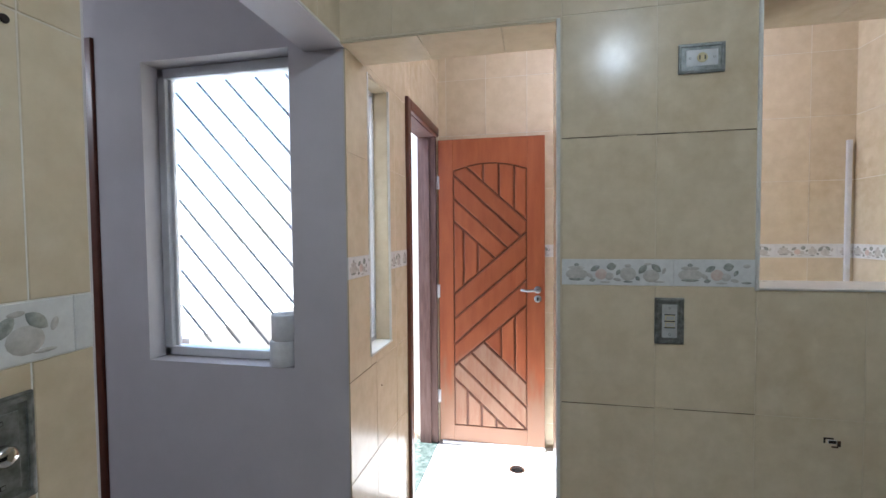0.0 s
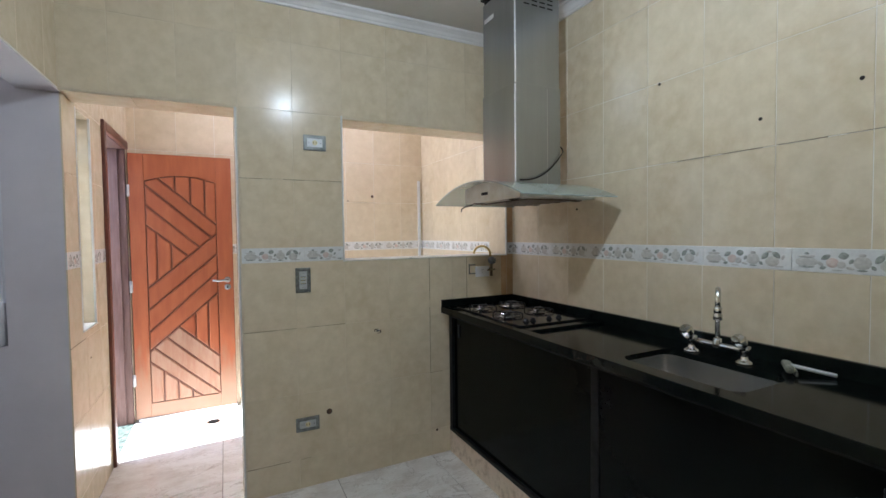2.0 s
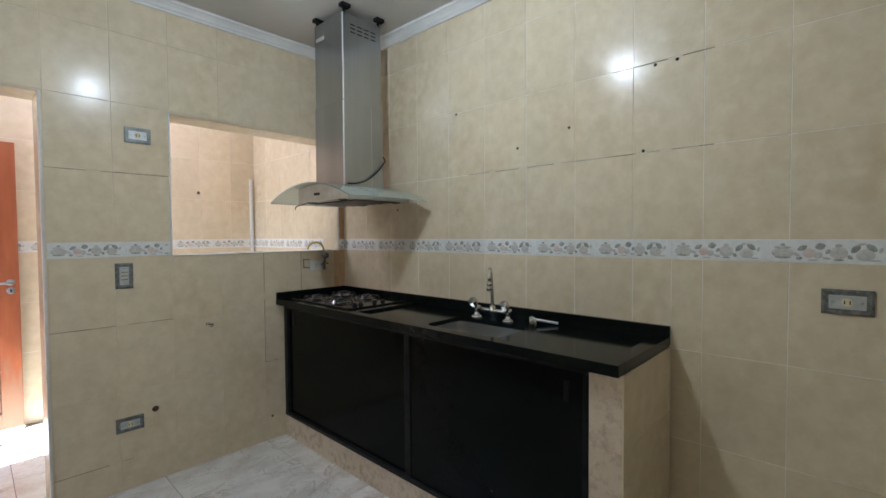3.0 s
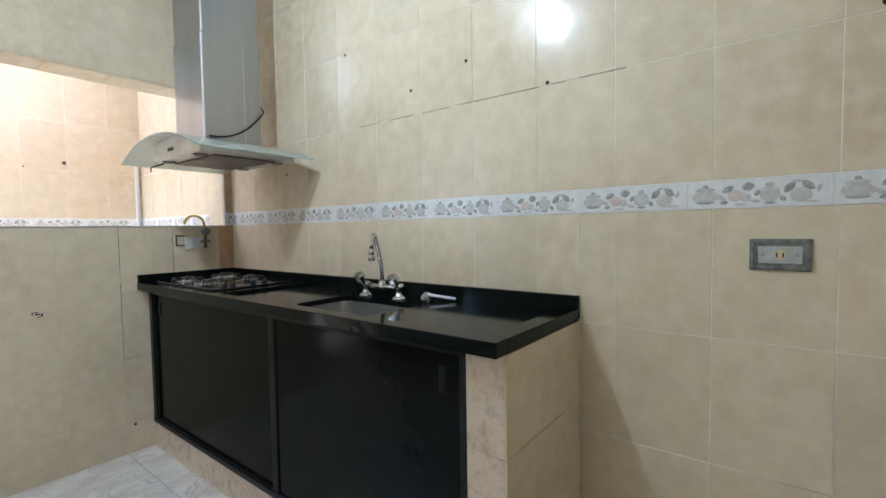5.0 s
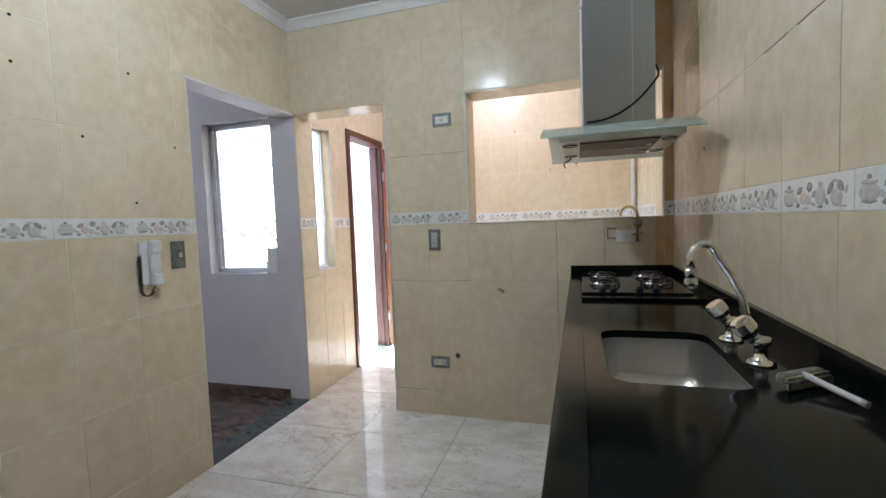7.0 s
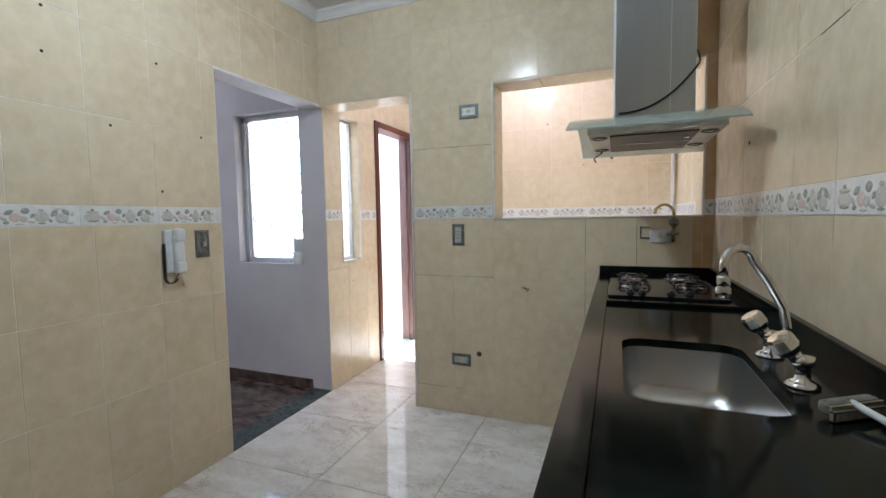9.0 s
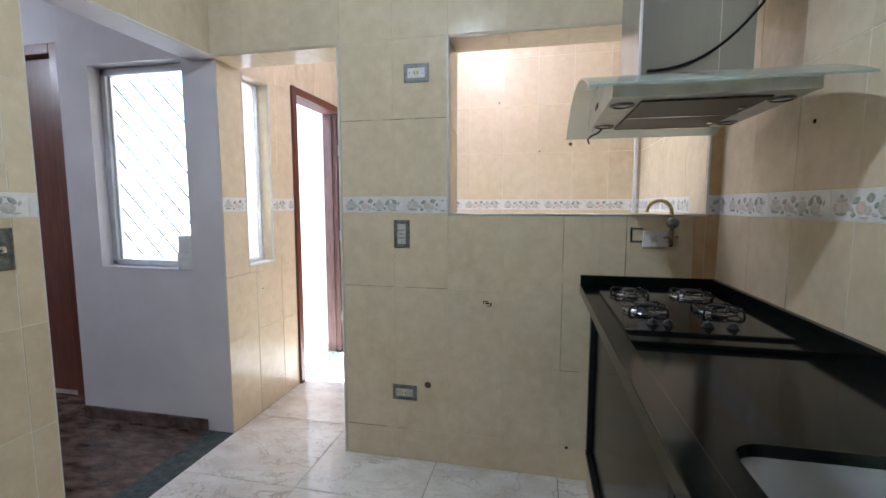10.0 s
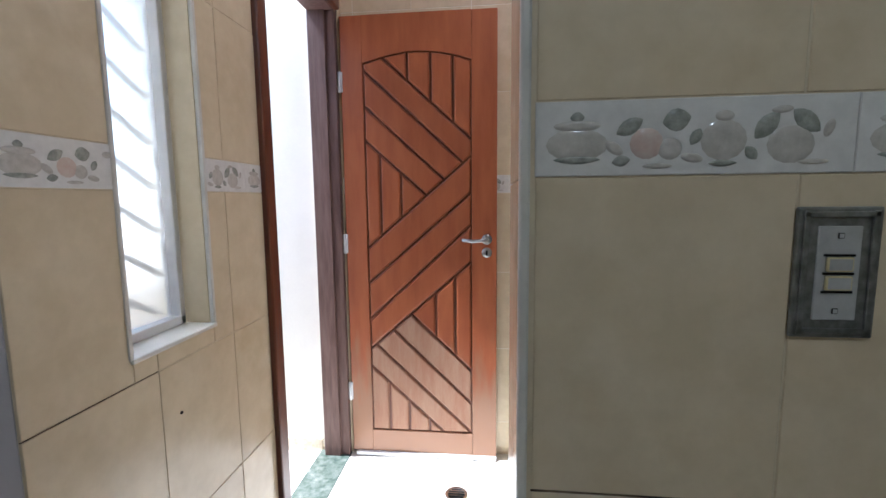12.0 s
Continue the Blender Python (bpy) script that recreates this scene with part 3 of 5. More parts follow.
def outer_door():
    x0, x1, y, z0, z1 = -0.364, 0.346, 3.085, 0.022, 2.087
    px0, px1, pz0, pz1, rise = -0.262, 0.232, 0.133, 1.925, 0.045
    ob = empty("wooden_door", (x0, y + 0.017, z0), "open varnished red wooden door with carved diagonal planks, weathered at its foot", "door")
    w, h = px1 - px0, pz1 - pz0
    # panel in its own units: 235 wide, 885 high, y down
    sx, sz = w / 235, h / 885
    panel = [(0, 22)] + [(235 * k / 12, 22 - 22 * math.sin(math.pi * k / 12)) for k in range(1, 12)] + [(235, 22), (235, 885), (0, 885)]
    world_at = lambda u, v, d: (px0 + u * sx, y + 0.012 - d, pz1 - v * sz)
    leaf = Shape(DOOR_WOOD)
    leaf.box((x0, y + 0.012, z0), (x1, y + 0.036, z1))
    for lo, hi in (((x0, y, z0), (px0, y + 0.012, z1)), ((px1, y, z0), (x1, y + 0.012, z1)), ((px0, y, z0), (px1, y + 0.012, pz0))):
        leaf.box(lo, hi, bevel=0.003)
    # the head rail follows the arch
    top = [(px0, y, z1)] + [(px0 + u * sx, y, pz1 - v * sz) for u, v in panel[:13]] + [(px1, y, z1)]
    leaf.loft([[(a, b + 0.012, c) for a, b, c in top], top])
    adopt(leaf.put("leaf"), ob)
    # dark ground stands in for the shade in the grooves
    ground = Shape(GROOVE_SHADE)
    ground.prism(panel, 0.0015, world_at)
    adopt(ground.put("panel_ground"), ob)
    e1, e2, e3, e4 = ((51, 19), (235, 194)), ((0, 36), (214, 243)), ((0, 114), (173, 280)), ((0, 190), (134, 315))
    a0, a1, a2, a3 = ((235, 228), (0, 438)), ((235, 310), (0, 522)), ((235, 383), (0, 609)), ((235, 468), (0, 682))
    d0, d1, d2, d3 = ((100, 597), (236, 732)), ((63, 639), (236, 812)), ((23, 677), (236, 885)), ((0, 721), (172, 886))
    over = lambda l: (l[1], l[0])
    under = lambda l: l
    # lines that fall to the right: "under" keeps what lies below them; the ascending ones are drawn right to left
    cuts = []
    edges = [0, 97, 147, 195, 235]
    for a, b in zip(edges, edges[1:]):
        cuts.append([over(e1), ((a, 885), (a, 0)), ((b, 0), (b, 885))])
    for hi_line, lo_line in ((e1, e2), (e2, e3), (e3, e4)):
        cuts.append([under(hi_line), over(lo_line), a0])
    for a, b in ((0, 33), (33, 79), (79, 140)):
        cuts.append([under(e4), a0, ((a, 885), (a, 0)), ((b, 0), (b, 885))])
    for hi_line, lo_line in ((a0, a1), (a1, a2), (a2, a3)):
        cuts.append([over(hi_line), lo_line])
    for a, b in ((90, 153), (153, 197), (197, 235)):
        cuts.append([over(a3), over(d0), ((a, 885), (a, 0)), ((b, 0), (b, 885))])
    for hi_line, lo_line in ((d0, d1), (d1, d2), (d2, d3)):
        cuts.append([over(a3), under(hi_line), over(lo_line)])
    for a, b in ((0, 43), (43, 89), (89, 136), (136, 172)):
        cuts.append([under(d3), ((a, 885), (a, 0)), ((b, 0), (b, 885))])
    for lines in cuts:
        poly = [(max(-2, min(237, u)), min(887, v)) for u, v in panel]
        for a, b in lines:
            poly = clip(poly, a, b) if len(poly) > 2 else []
        if len(poly) < 3:
            continue
        poly = tidy(poly)
        if len(poly) < 3:
            continue
        c = sum((Vector(p) for p in poly), Vector((0, 0))) / len(poly)
        s = Shape(WORN_WOOD if c.y > 560 and not (c.x > 130 and c.y < 690) else DOOR_WOOD)
        s.loft([[world_at(u, v, d) for u, v in shrink(poly, k)] for k, d in ((2.2, 0.0), (2.8, 0.006), (4.6, 0.0115), (6.4, 0.013))])
        adopt(s.put("plank"), ob)
    # lever and rose plates
    for zc, label in ((1.080, "lever_handle"), (1.020, "lock_cylinder")):
        s = Shape(STEEL)
        s.lathe([(0.001, 0), (0.022, 0), (0.024, 0.004), (0.020, 0.008), (0.001, 0.009)], Matrix.Translation((0.300, y - 0.0005, zc)) @ Matrix.Rotation(radians(90), 4, "X"))
        if label == "lever_handle":
            s.tube([(0.300, y - 0.005, zc), (0.300, y - 0.045, zc), (0.290, y - 0.052, zc), (0.235, y - 0.052, zc - 0.004), (0.190, y - 0.050, zc + 0.002)], 0.008)
        else:
            s.box((0.296, y - 0.014, zc - 0.012), (0.304, y - 0.008, zc + 0.010), BLACK)
        adopt(s.put(label), ob)
    for zc in (1.80, 1.06, 0.33):
        s = Shape(ALU)
        s.box((x0 - 0.014, y - 0.004, zc - 0.045), (x0 + 0.008, y + 0.003, zc + 0.045), bevel=0.002)
        s.tube([(x0 - 0.004, y - 0.006, zc - 0.046), (x0 - 0.004, y - 0.006, zc + 0.046)], 0.005, n=8)
        adopt(s.put("hinge"), ob)
    drip = Shape(ALU)
    drip.box((x0 + 0.02, y - 0.014, 0.004), (x1, y + 0.034, 0.022), bevel=0.002)
    adopt(drip.put("bottom_strip"), ob)


outer_door()

casing = Shape(FRAME_WOOD)
for lo, hi in (((LEFT - 0.005, 2.335, 0.0), (LEFT + 0.022, 2.392, 2.165)), ((LEFT - 0.005, 2.392, 2.108), (LEFT + 0.022, 3.075, 2.165))):
    casing.box(lo, hi, bevel=0.006)
casing.box((LEFT - 0.125, 2.362, 0.004), (LEFT - 0.005, 2.398, 2.143))
casing_ob = tagged(casing.put("door_1_casing"), "dark brown wooden door casing", kind="structure")
jamb = Shape(JAMB_WOOD)
jamb.box((LEFT - 0.125, 3.066, 0.004), (LEFT - 0.002, 3.098, 2.143), bevel=0.003)
jamb.box((LEFT - 0.125, 2.398, 2.108), (LEFT - 0.006, 3.066, 2.143), bevel=0.003)
jamb.box((LEFT - 0.125, 3.052, 0.004), (LEFT - 0.045, 3.066, 2.108), bevel=0.002)
adopt(jamb.put("jamb"), casing_ob)
strike = Shape(BLACK, ALU)
strike.box((LEFT - 0.050, 2.398, 1.335), (LEFT - 0.024, 2.4005, 1.405), BLACK)
strike.box((LEFT - 0.044, 2.4005, 1.352), (LEFT - 0.030, 2.402, 1.388), ALU)
adopt(strike.put("strike_plate"), casing_ob)

# brown door of the lilac room
inner_door = Shape(FRAME_WOOD)
inner_door.box((-2.535, 1.885, 0.002), (-1.795, 1.925, 2.310), bevel=0.004)
inner_ob = tagged(inner_door.put("door_2"), "closed dark brown varnished wooden door", kind="structure")
for lo, hi in (((-1.795, 1.826, 0), (-1.727, 1.975, 2.378)), ((-2.535, 1.826, 2.310), (-1.795, 1.975, 2.378)), ((-2.598, 1.826, 0), (-2.535, 1.975, 2.378))):
    s = Shape(FRAME_WOOD)
    s.box(lo, hi, bevel=0.005)
    adopt(s.put("casing"), inner_ob)


# ---- toilet rolls on the sill ----
def toilet_roll(at):
    s = Shape(PAPER)
    s.lathe([(0.020, 0.0), (0.049, 0.0), (0.052, 0.004), (0.052, 0.092), (0.049, 0.096), (0.020, 0.096), (0.020, 0.0)], n=32)
    return tagged(s.put("toilet_roll", m=Matrix.Translation(at)), "white toilet paper roll on the window sill", "toilet roll", "toilet rolls")


toilet_roll((-0.655, 1.640, 0.9625))
toilet_roll((-0.650, 1.645, 1.0590))


# ---- counter, cabinet, sink ----
def counter():
    x0, x1, y0, y1 = 1.540, RIGHT - 0.006, -0.800, FRONT - 0.006
    ob = empty("kitchen_counter", (1.8, 0.4, 0.93), "polished black granite kitchen counter with an inset steel sink", "counter")
    bowl = rounded(1.645, -0.240, 1.930, 0.212, 0.055)
    s = Shape(GRANITE)
    outer = [(x0, y0), (x1, y0), (x1, y1), (x0, y1)]
    rows = []
    for pts in (outer, bowl):
        vs = [s.bm.verts.new((a, b, 0.953)) for a, b in pts]
        rows += [s.bm.edges.new((vs[i], vs[(i + 1) % len(vs)])) for i in range(len(vs))]
    bmesh.ops.triangle_fill(s.bm, use_beauty=True, edges=rows)
    r = bmesh.ops.extrude_face_region(s.bm, geom=list(s.bm.faces))
    bmesh.ops.translate(s.bm, vec=(0, 0, -0.022), verts=[v for v in r["geom"] if isinstance(v, bmesh.types.BMVert)])
    s.box((x0, y0, 0.928), (x0 + 0.022, y1, 0.9535), bevel=0.0)
    adopt(s.put("worktop"), ob)
    lip = Shape(GRANITE)
    lip.box((x0 - 0.002, y0 - 0.002, 0.926), (x0 + 0.055, y1, 0.967), bevel=0.002)
    lip.box((x0 + 0.055, y0 - 0.002, 0.926), (x1 - 0.02, y0 + 0.055, 0.967), bevel=0.0005)
    lip.box((x0 + 0.055, 0.700, 0.9535), (x1 - 0.02, y1 - 0.02, 0.967), bevel=0.003)
    adopt(lip.put("raised_edge"), ob)
    back = Shape(GRANITE)
    back.box((x1 - 0.02, y0, 0.930), (x1, y1, 1.011), bevel=0.002)
    back.box((x0, y1 - 0.02, 0.930), (x1 - 0.02, y1, 1.011), bevel=0.002)
    adopt(back.put("backsplash"), ob)
    sink = Shape(SINK_STEEL)
    rings = []
    for grow, z, r in ((-0.0005, 0.9312, 0.056), (-0.001, 0.925, 0.056), (-0.003, 0.90, 0.055), (-0.008, 0.83, 0.055), (-0.018, 0.800, 0.06), (-0.045, 0.786, 0.06), (-0.10, 0.782, 0.035)):
        rings.append([(a, b, z) for a, b in rounded(1.645 - grow, -0.240 - grow, 1.930 + grow, 0.212 + grow, r)])
    sink.loft(rings, cap=(False, True), smooth=True)
    adopt(sink.put("sink_bowl"), ob)
    drain = Shape(CHROME, BLACK)
    drain.lathe([(0.001, 0.0), (0.040, 0.0), (0.040, 0.003), (0.030, 0.004), (0.026, 0.001), (0.001, 0.001)], Matrix.Translation((1.785, 0.0, 0.7822)))
    adopt(drain.put("drain"), ob)


def cabinet():
    ob = empty("sink_cabinet", (1.8, 0.4, 0.0), "black sliding-door cabinet on a tiled plinth under the counter", "cabinet")
    body = Shape(BLACK)
    body.box((1.622, -0.665, 0.150), (2.10, -0.655, 0.924))
    body.box((1.622, 1.535, 0.150), (2.10, 1.548, 0.924))
    body.box((1.622, -0.655, 0.150), (2.10, 1.535, 0.160))
    body.box((2.085, -0.655, 0.160), (2.10, 1.535, 0.60))
    adopt(body.put("body"), ob)
    for y0, y1, x in ((0.262, 1.510, 1.607), (-0.660, 0.300, 1.597)):
        s = Shape(CAB_BLACK)
        s.box((x, y0, 0.172), (x + 0.010, y1, 0.905), bevel=0.0015)
        adopt(s.put("sliding_door"), ob)
    rails = Shape(BLACK)
    rails.box((1.586, -0.672, 0.900), (1.625, 1.545, 0.924), bevel=0.002)
    rails.box((1.586, -0.672, 0.150), (1.625, 1.545, 0.174), bevel=0.002)
    rails.box((1.588, 1.505, 0.174), (1.622, 1.545, 0.900), bevel=0.002)
    rails.box((1.588, -0.676, 0.174), (1.622, -0.654, 0.900), bevel=0.002)
    rails.box((1.591, 0.262, 0.174), (1.600, 0.302, 0.900), bevel=0.002)
    adopt(rails.put("frame"), ob)
    for y in (-0.590, 1.440):
        s = Shape(BLACK)
        s.box((1.592 if y < 0 else 1.602, y - 0.012, 0.78), (1.598 if y < 0 else 1.608, y + 0.012, 0.86), bevel=0.003)
        adopt(s.put("finger_pull"), ob)
    plinth = Shape(GROUT)
    plinth.box((1.600, -0.672, 0.0), (2.10, 1.560, 0.149))
    plinth.box((1.592, -0.795, 0.0), (2.10, -0.680, 0.925))
    adopt(plinth.put("masonry"), ob)
    y = -0.672
    while y < 1.55:
        e = min(y + 0.274, 1.558)
        s = Shape(PLINTH)
        s.box((1.594, y + 0.001, 0.0), (1.601, e - 0.001, 0.148), bevel=0.0015)
        adopt(s.put("tile"), ob)
        y = e
    for z0, z1 in ((0.0, 0.29), (0.292, 0.652), (0.654, 0.924)):
        s = Shape(PLINTH)
        s.box((1.584, -0.797, z0), (1.593, -0.680, z1), bevel=0.0015)
        adopt(s.put("tile"), ob)
    for z0, z1 in ((0.0, 0.29), (0.292, 0.652), (0.654, 0.924)):
        for x0, x1 in ((1.585, 2.099),):
            s = Shape(TILE)
            s.box((x0, -0.803, z0), (x1, -0.796, z1), bevel=0.0015)
            adopt(s.put("tile"), ob)


counter()
cabinet()


def cooktop():
    ob = empty("gas_cooktop", (1.81, 1.12, 0.967), "black glass four-burner gas cooktop set on the counter", "cooktop")
    plate = Shape(BLACK_GLASS)
    plate.loft([[(a, b, z) for a, b in rounded(1.598 + i, 0.775 + i, 2.035 - i, 1.465 - i, 0.02)] for z, i in ((0.967, 0.0), (0.973, 0.0), (0.976, 0.004))])
    adopt(plate.put("plate"), ob)
    for x, y, r in ((1.705, 1.045, 0.042), (1.705, 1.310, 0.034), (1.935, 1.060, 0.034), (1.935, 1.330, 0.048)):
        at = Matrix.Translation((x, y, 0.976))
        burner = Shape(DARK_STEEL, IRON)
        burner.lathe([(0.001, 0), (r * 1.75, 0), (r * 1.75, 0.002), (r * 1.2, 0.003), (r * 1.05, 0.010), (r, 0.016), (0.001, 0.016)], at, DARK_STEEL)
        burner.lathe([(0.001, 0.0165), (r * 0.8, 0.0165), (r * 0.82, 0.021), (r * 0.7, 0.024), (0.001, 0.024)], at, IRON)
        adopt(burner.put("burner"), ob)
        grate = Shape(IRON)
        ring = [(x + 0.070 * math.cos(2 * math.pi * k / 24), y + 0.070 * math.sin(2 * math.pi * k / 24), 0.991) for k in range(25)]
        grate.tube(ring, 0.0022, n=6)
        for k in range(4):
            c, sn = math.cos(math.pi / 4 + k * math.pi / 2), math.sin(math.pi / 4 + k * math.pi / 2)
            grate.tube([(x + 0.084 * c, y + 0.084 * sn, 0.976), (x + 0.082 * c, y + 0.082 * sn, 0.990), (x + 0.074 * c, y + 0.074 * sn, 0.995), (x + 0.032 * c, y + 0.032 * sn, 0.996)], 0.0036, n=6)
        adopt(grate.put("grate"), ob)
    for x in (1.686, 1.730, 1.837, 1.903):
        knob = Shape(IRON)
        knob.lathe([(0.001, 0), (0.018, 0), (0.018, 0.003), (0.014, 0.005), (0.012, 0.013), (0.001, 0.014)], Matrix.Translation((x, 0.850, 0.976)), IRON)
        knob.box((x - 0.003, 0.838, 0.984), (x + 0.003, 0.862, 0.993), IRON, 0.001)
        adopt(knob.put("knob"), ob)


def faucet():
    ob = empty("faucet", (1.975, 0.035, 0.9535), "worn chrome two-handle bridge faucet with a swan-neck spout", "faucet")
    for y in (0.137, -0.066):
        s = Shape(CHROME)
        s.lathe([(0.001, 0), (0.030, 0), (0.030, 0.004), (0.022, 0.010), (0.014, 0.014), (0.013, 0.040), (0.019, 0.044), (0.019, 0.062), (0.001, 0.064)], Matrix.Translation((1.978, y, 0.9535)))
        adopt(s.put("base"), ob)
        k = Shape(CHROME)
        m = Matrix.Translation((1.974, y, 1.000)) @ Matrix.Rotation(radians(-38), 4, "Y")
        k.lathe([(0.001, 0), (0.013, 0.0), (0.013, 0.020), (0.020, 0.026), (0.025, 0.038), (0.025, 0.060), (0.021, 0.066), (0.001, 0.067)], m, n=8, smooth=False)
        adopt(k.put("knob_handle"), ob)
    bridge = Shape(CHROME)
    bridge.tube([(1.978, 0.137, 1.002), (1.980, 0.09, 0.999), (1.980, -0.02, 0.999), (1.978, -0.066, 1.002)], 0.010)
    bridge.lathe([(0.001, 0), (0.017, 0), (0.018, 0.010), (0.015, 0.030), (0.013, 0.036), (0.001, 0.037)], Matrix.Translation((1.980, 0.035, 0.988)))
    adopt(bridge.put("bridge"), ob)
    spout = Shape(CHROME)
    along = lambda d, z: (1.980 - 0.85 * d, 0.035 - 0.527 * d, z + 0.008)
    pts = [along(0.0, 1.015), along(0.002, 1.045), along(0.012, 1.085), along(0.052, 1.145), along(0.092, 1.192)]
    for k in range(0, 9):
        a = radians(150 - 18.5 * k)
        pts.append(along(0.1285 - 0.036 * math.cos(radians(180) - a), 1.186 + 0.034 * math.sin(a)))
    pts.append(along(0.165, 1.160))
    spout.tube(pts, 0.0092, n=12)
    tip = along(0.165, 1.116)
    spout.lathe([(0.001, 0.046), (0.0120, 0.046), (0.0130, 0.040), (0.0130, 0.026), (0.0110, 0.024), (0.0145, 0.020), (0.0145, 0.0), (0.001, 0.0)], Matrix.Translation(tip))
    adopt(spout.put("spout"), ob)


def squeegee():
    ob = empty("sink_squeegee", (2.003, -0.192, 0.954), "small grey sink squeegee with a white handle", "squeegee")
    m = Matrix.Translation((2.003, -0.192, 0.957)) @ Matrix.Rotation(radians(33), 4, "Z")
    s = Shape(SPONGE, BLACK)
    s.box((-0.055, -0.012, 0.004), (0.055, 0.013, 0.026), SPONGE, 0.008, m)
    s.box((-0.058, -0.021, -0.003), (0.058, -0.011, 0.014), BLACK, 0.002, m)
    s.box((-0.056, -0.014, 0.012), (0.056, -0.010, 0.022), INSERT, 0.001, m)
    adopt(s.put("head"), ob)
    h = Shape(PALE_PLASTIC)
    h.tube([(2.004, -0.200, 0.978), (2.012, -0.226, 0.976), (2.046, -0.296, 0.966), (2.052, -0.308, 0.964)], 0.0062)
    adopt(h.put("handle"), ob)


cooktop()
faucet()
squeegee()


# ---- range hood ----
def hood():
    ob = empty("range_hood", (1.758, 0.985, CEILING), "brushed steel range hood with a curved green-tinted glass canopy", "range hood")
    x0, x1, y0, y1 = 1.612, 1.905, 0.834, 1.140
    arch = lambda y: 1.608 + 0.098 * (1 - ((y - 1.0) / 0.44) ** 2)
    for z0, z1, grow in ((1.690, 2.20, 0.0), (2.19, 2.705, -0.004)):
        s = Shape(STEEL)
        s.box((x0 - grow, y0 - grow, z0), (x1 + grow, y1 + grow, z1), bevel=0.002)
        adopt(s.put("chimney"), ob)
    seam = Shape(ALU)
    seam.box((x0 - 0.002, y0 - 0.002, 1.70), (x0 + 0.006, y0 + 0.004, 2.19), bevel=0.001)
    seam.box((x0 + 0.003, y0 + 0.0025, 2.20), (x0 + 0.010, y0 + 0.008, 2.703), bevel=0.001)
    seam.box((x0 + 0.205, y0 - 0.0006, 1.70), (x0 + 0.2065, y0 + 0.002, 2.19))
    adopt(seam.put("corner_edge"), ob)
    slots = Shape(BLACK)
    for k in range(4):
        for j in range(3):
            slots.box((x0 + 0.06 + 0.05 * k, y0 + 0.0028, 2.60 + 0.022 * j), (x0 + 0.095 + 0.05 * k, y0 + 0.0048, 2.606 + 0.022 * j))
    adopt(slots.put("vent_slots"), ob)
    sticker = Shape(PALE_PLASTIC)
    sticker.box((x0 + 0.0025, 1.03, 2.600), (x0 + 0.0045, 1.12, 2.622))
    adopt(sticker.put("sticker"), ob)
    for x, y in ((x0 + 0.02, y0 + 0.01), (x1 - 0.02, y0 + 0.01), (x0 + 0.02, y1 - 0.01)):
        bracket = Shape(BLACK)
        bracket.box((x - 0.03, y - 0.03, 2.728), (x + 0.03, y + 0.01, 2.7495), bevel=0.003)
        bracket.box((x - 0.006, y - 0.006, 2.69), (x + 0.006, y + 0.006, 2.73))
        adopt(bracket.put("bracket"), ob)
    glass = Shape(HOOD_GLASS)
    rings = []
    n = 20
    ya, yb = 0.562, 1.436
    for k in range(n + 1):
        y = ya + (yb - ya) * k / n
        z = arch(y)
        rings.append([(1.452, y, z), (2.028, y, z), (2.028, y, z + 0.006), (1.452, y, z + 0.006)])
    glass.loft(rings)
    adopt(glass.put("glass_canopy"), ob)
    body = Shape(HOOD_PAN)
    rings = []
    for k in range(13):
        y = 0.670 + 0.52 * k / 12
        z = arch(y) - 0.002
        low = 1.606
        rings.append([(1.520, y, low), (1.985, y, low), (1.985, y, max(z, low + 0.004)), (1.520, y, max(z, low + 0.004))])
    body.loft(rings)
    adopt(body.put("body"), ob)
    for a, b in ((0.715, 0.930), (0.940, 1.150)):
        f = Shape(FILTER)
        f.box((1.600, a, 1.600), (1.905, b, 1.6055), bevel=0.001)
        adopt(f.put("grease_filter"), ob)
        g = Shape(CHROME)
        g.box((1.600, b - 0.008, 1.5975), (1.905, b, 1.600))
        g.box((1.868, a + 0.1, 1.595), (1.885, a + 0.125, 1.6005), FILTER, 0.001)
        adopt(g.put("filter_latch"), ob)
    for x in (1.560, 1.945):
        for y in (0.765, 1.105):
            lamp = Shape(DARK_STEEL, HOOD_PAN)
            at = Matrix.Translation((x, y, 1.606)) @ Matrix.Rotation(radians(180), 4, "X")
            lamp.lathe([(0.001, -0.001), (0.032, -0.001), (0.032, 0.004), (0.025, 0.006), (0.023, 0.001), (0.001, 0.001)], at, DARK_STEEL)
            lamp.lathe([(0.001, 0.0015), (0.022, 0.0015), (0.022, 0.0025), (0.001, 0.003)], at, HOOD_PAN)
            adopt(lamp.put("spot_lamp"), ob)
    panel = Shape(BLACK)
    panel.box((1.5175, 0.95, 1.640), (1.5205, 1.01, 1.655))
    adopt(panel.put("control_slot"), ob)
    cable = Shape(BLACK)
    pts = []
    for k in range(15):
        f = k / 14
        pts.append((x0 + 0.02 + (x1 - x0 - 0.012) * f, y0 - 0.012, 1.708 + 0.16 * f ** 2.4))
    pts += [(x1 + 0.012, y0 + 0.0, 1.885), (x1 + 0.012, y0 + 0.05, 1.93), (x1 + 0.008, y0 + 0.1, 1.96)]
    cable.tube(pts, 0.004, n=6)
    adopt(cable.put("cable"), ob)
    wire = Shape(BLACK)
    wire.tube([(1.560, 1.170, 1.606), (1.552, 1.195, 1.597), (1.530, 1.222, 1.590), (1.520, 1.235, 1.580), (1.527, 1.250, 1.566)], 0.0035, n=6)
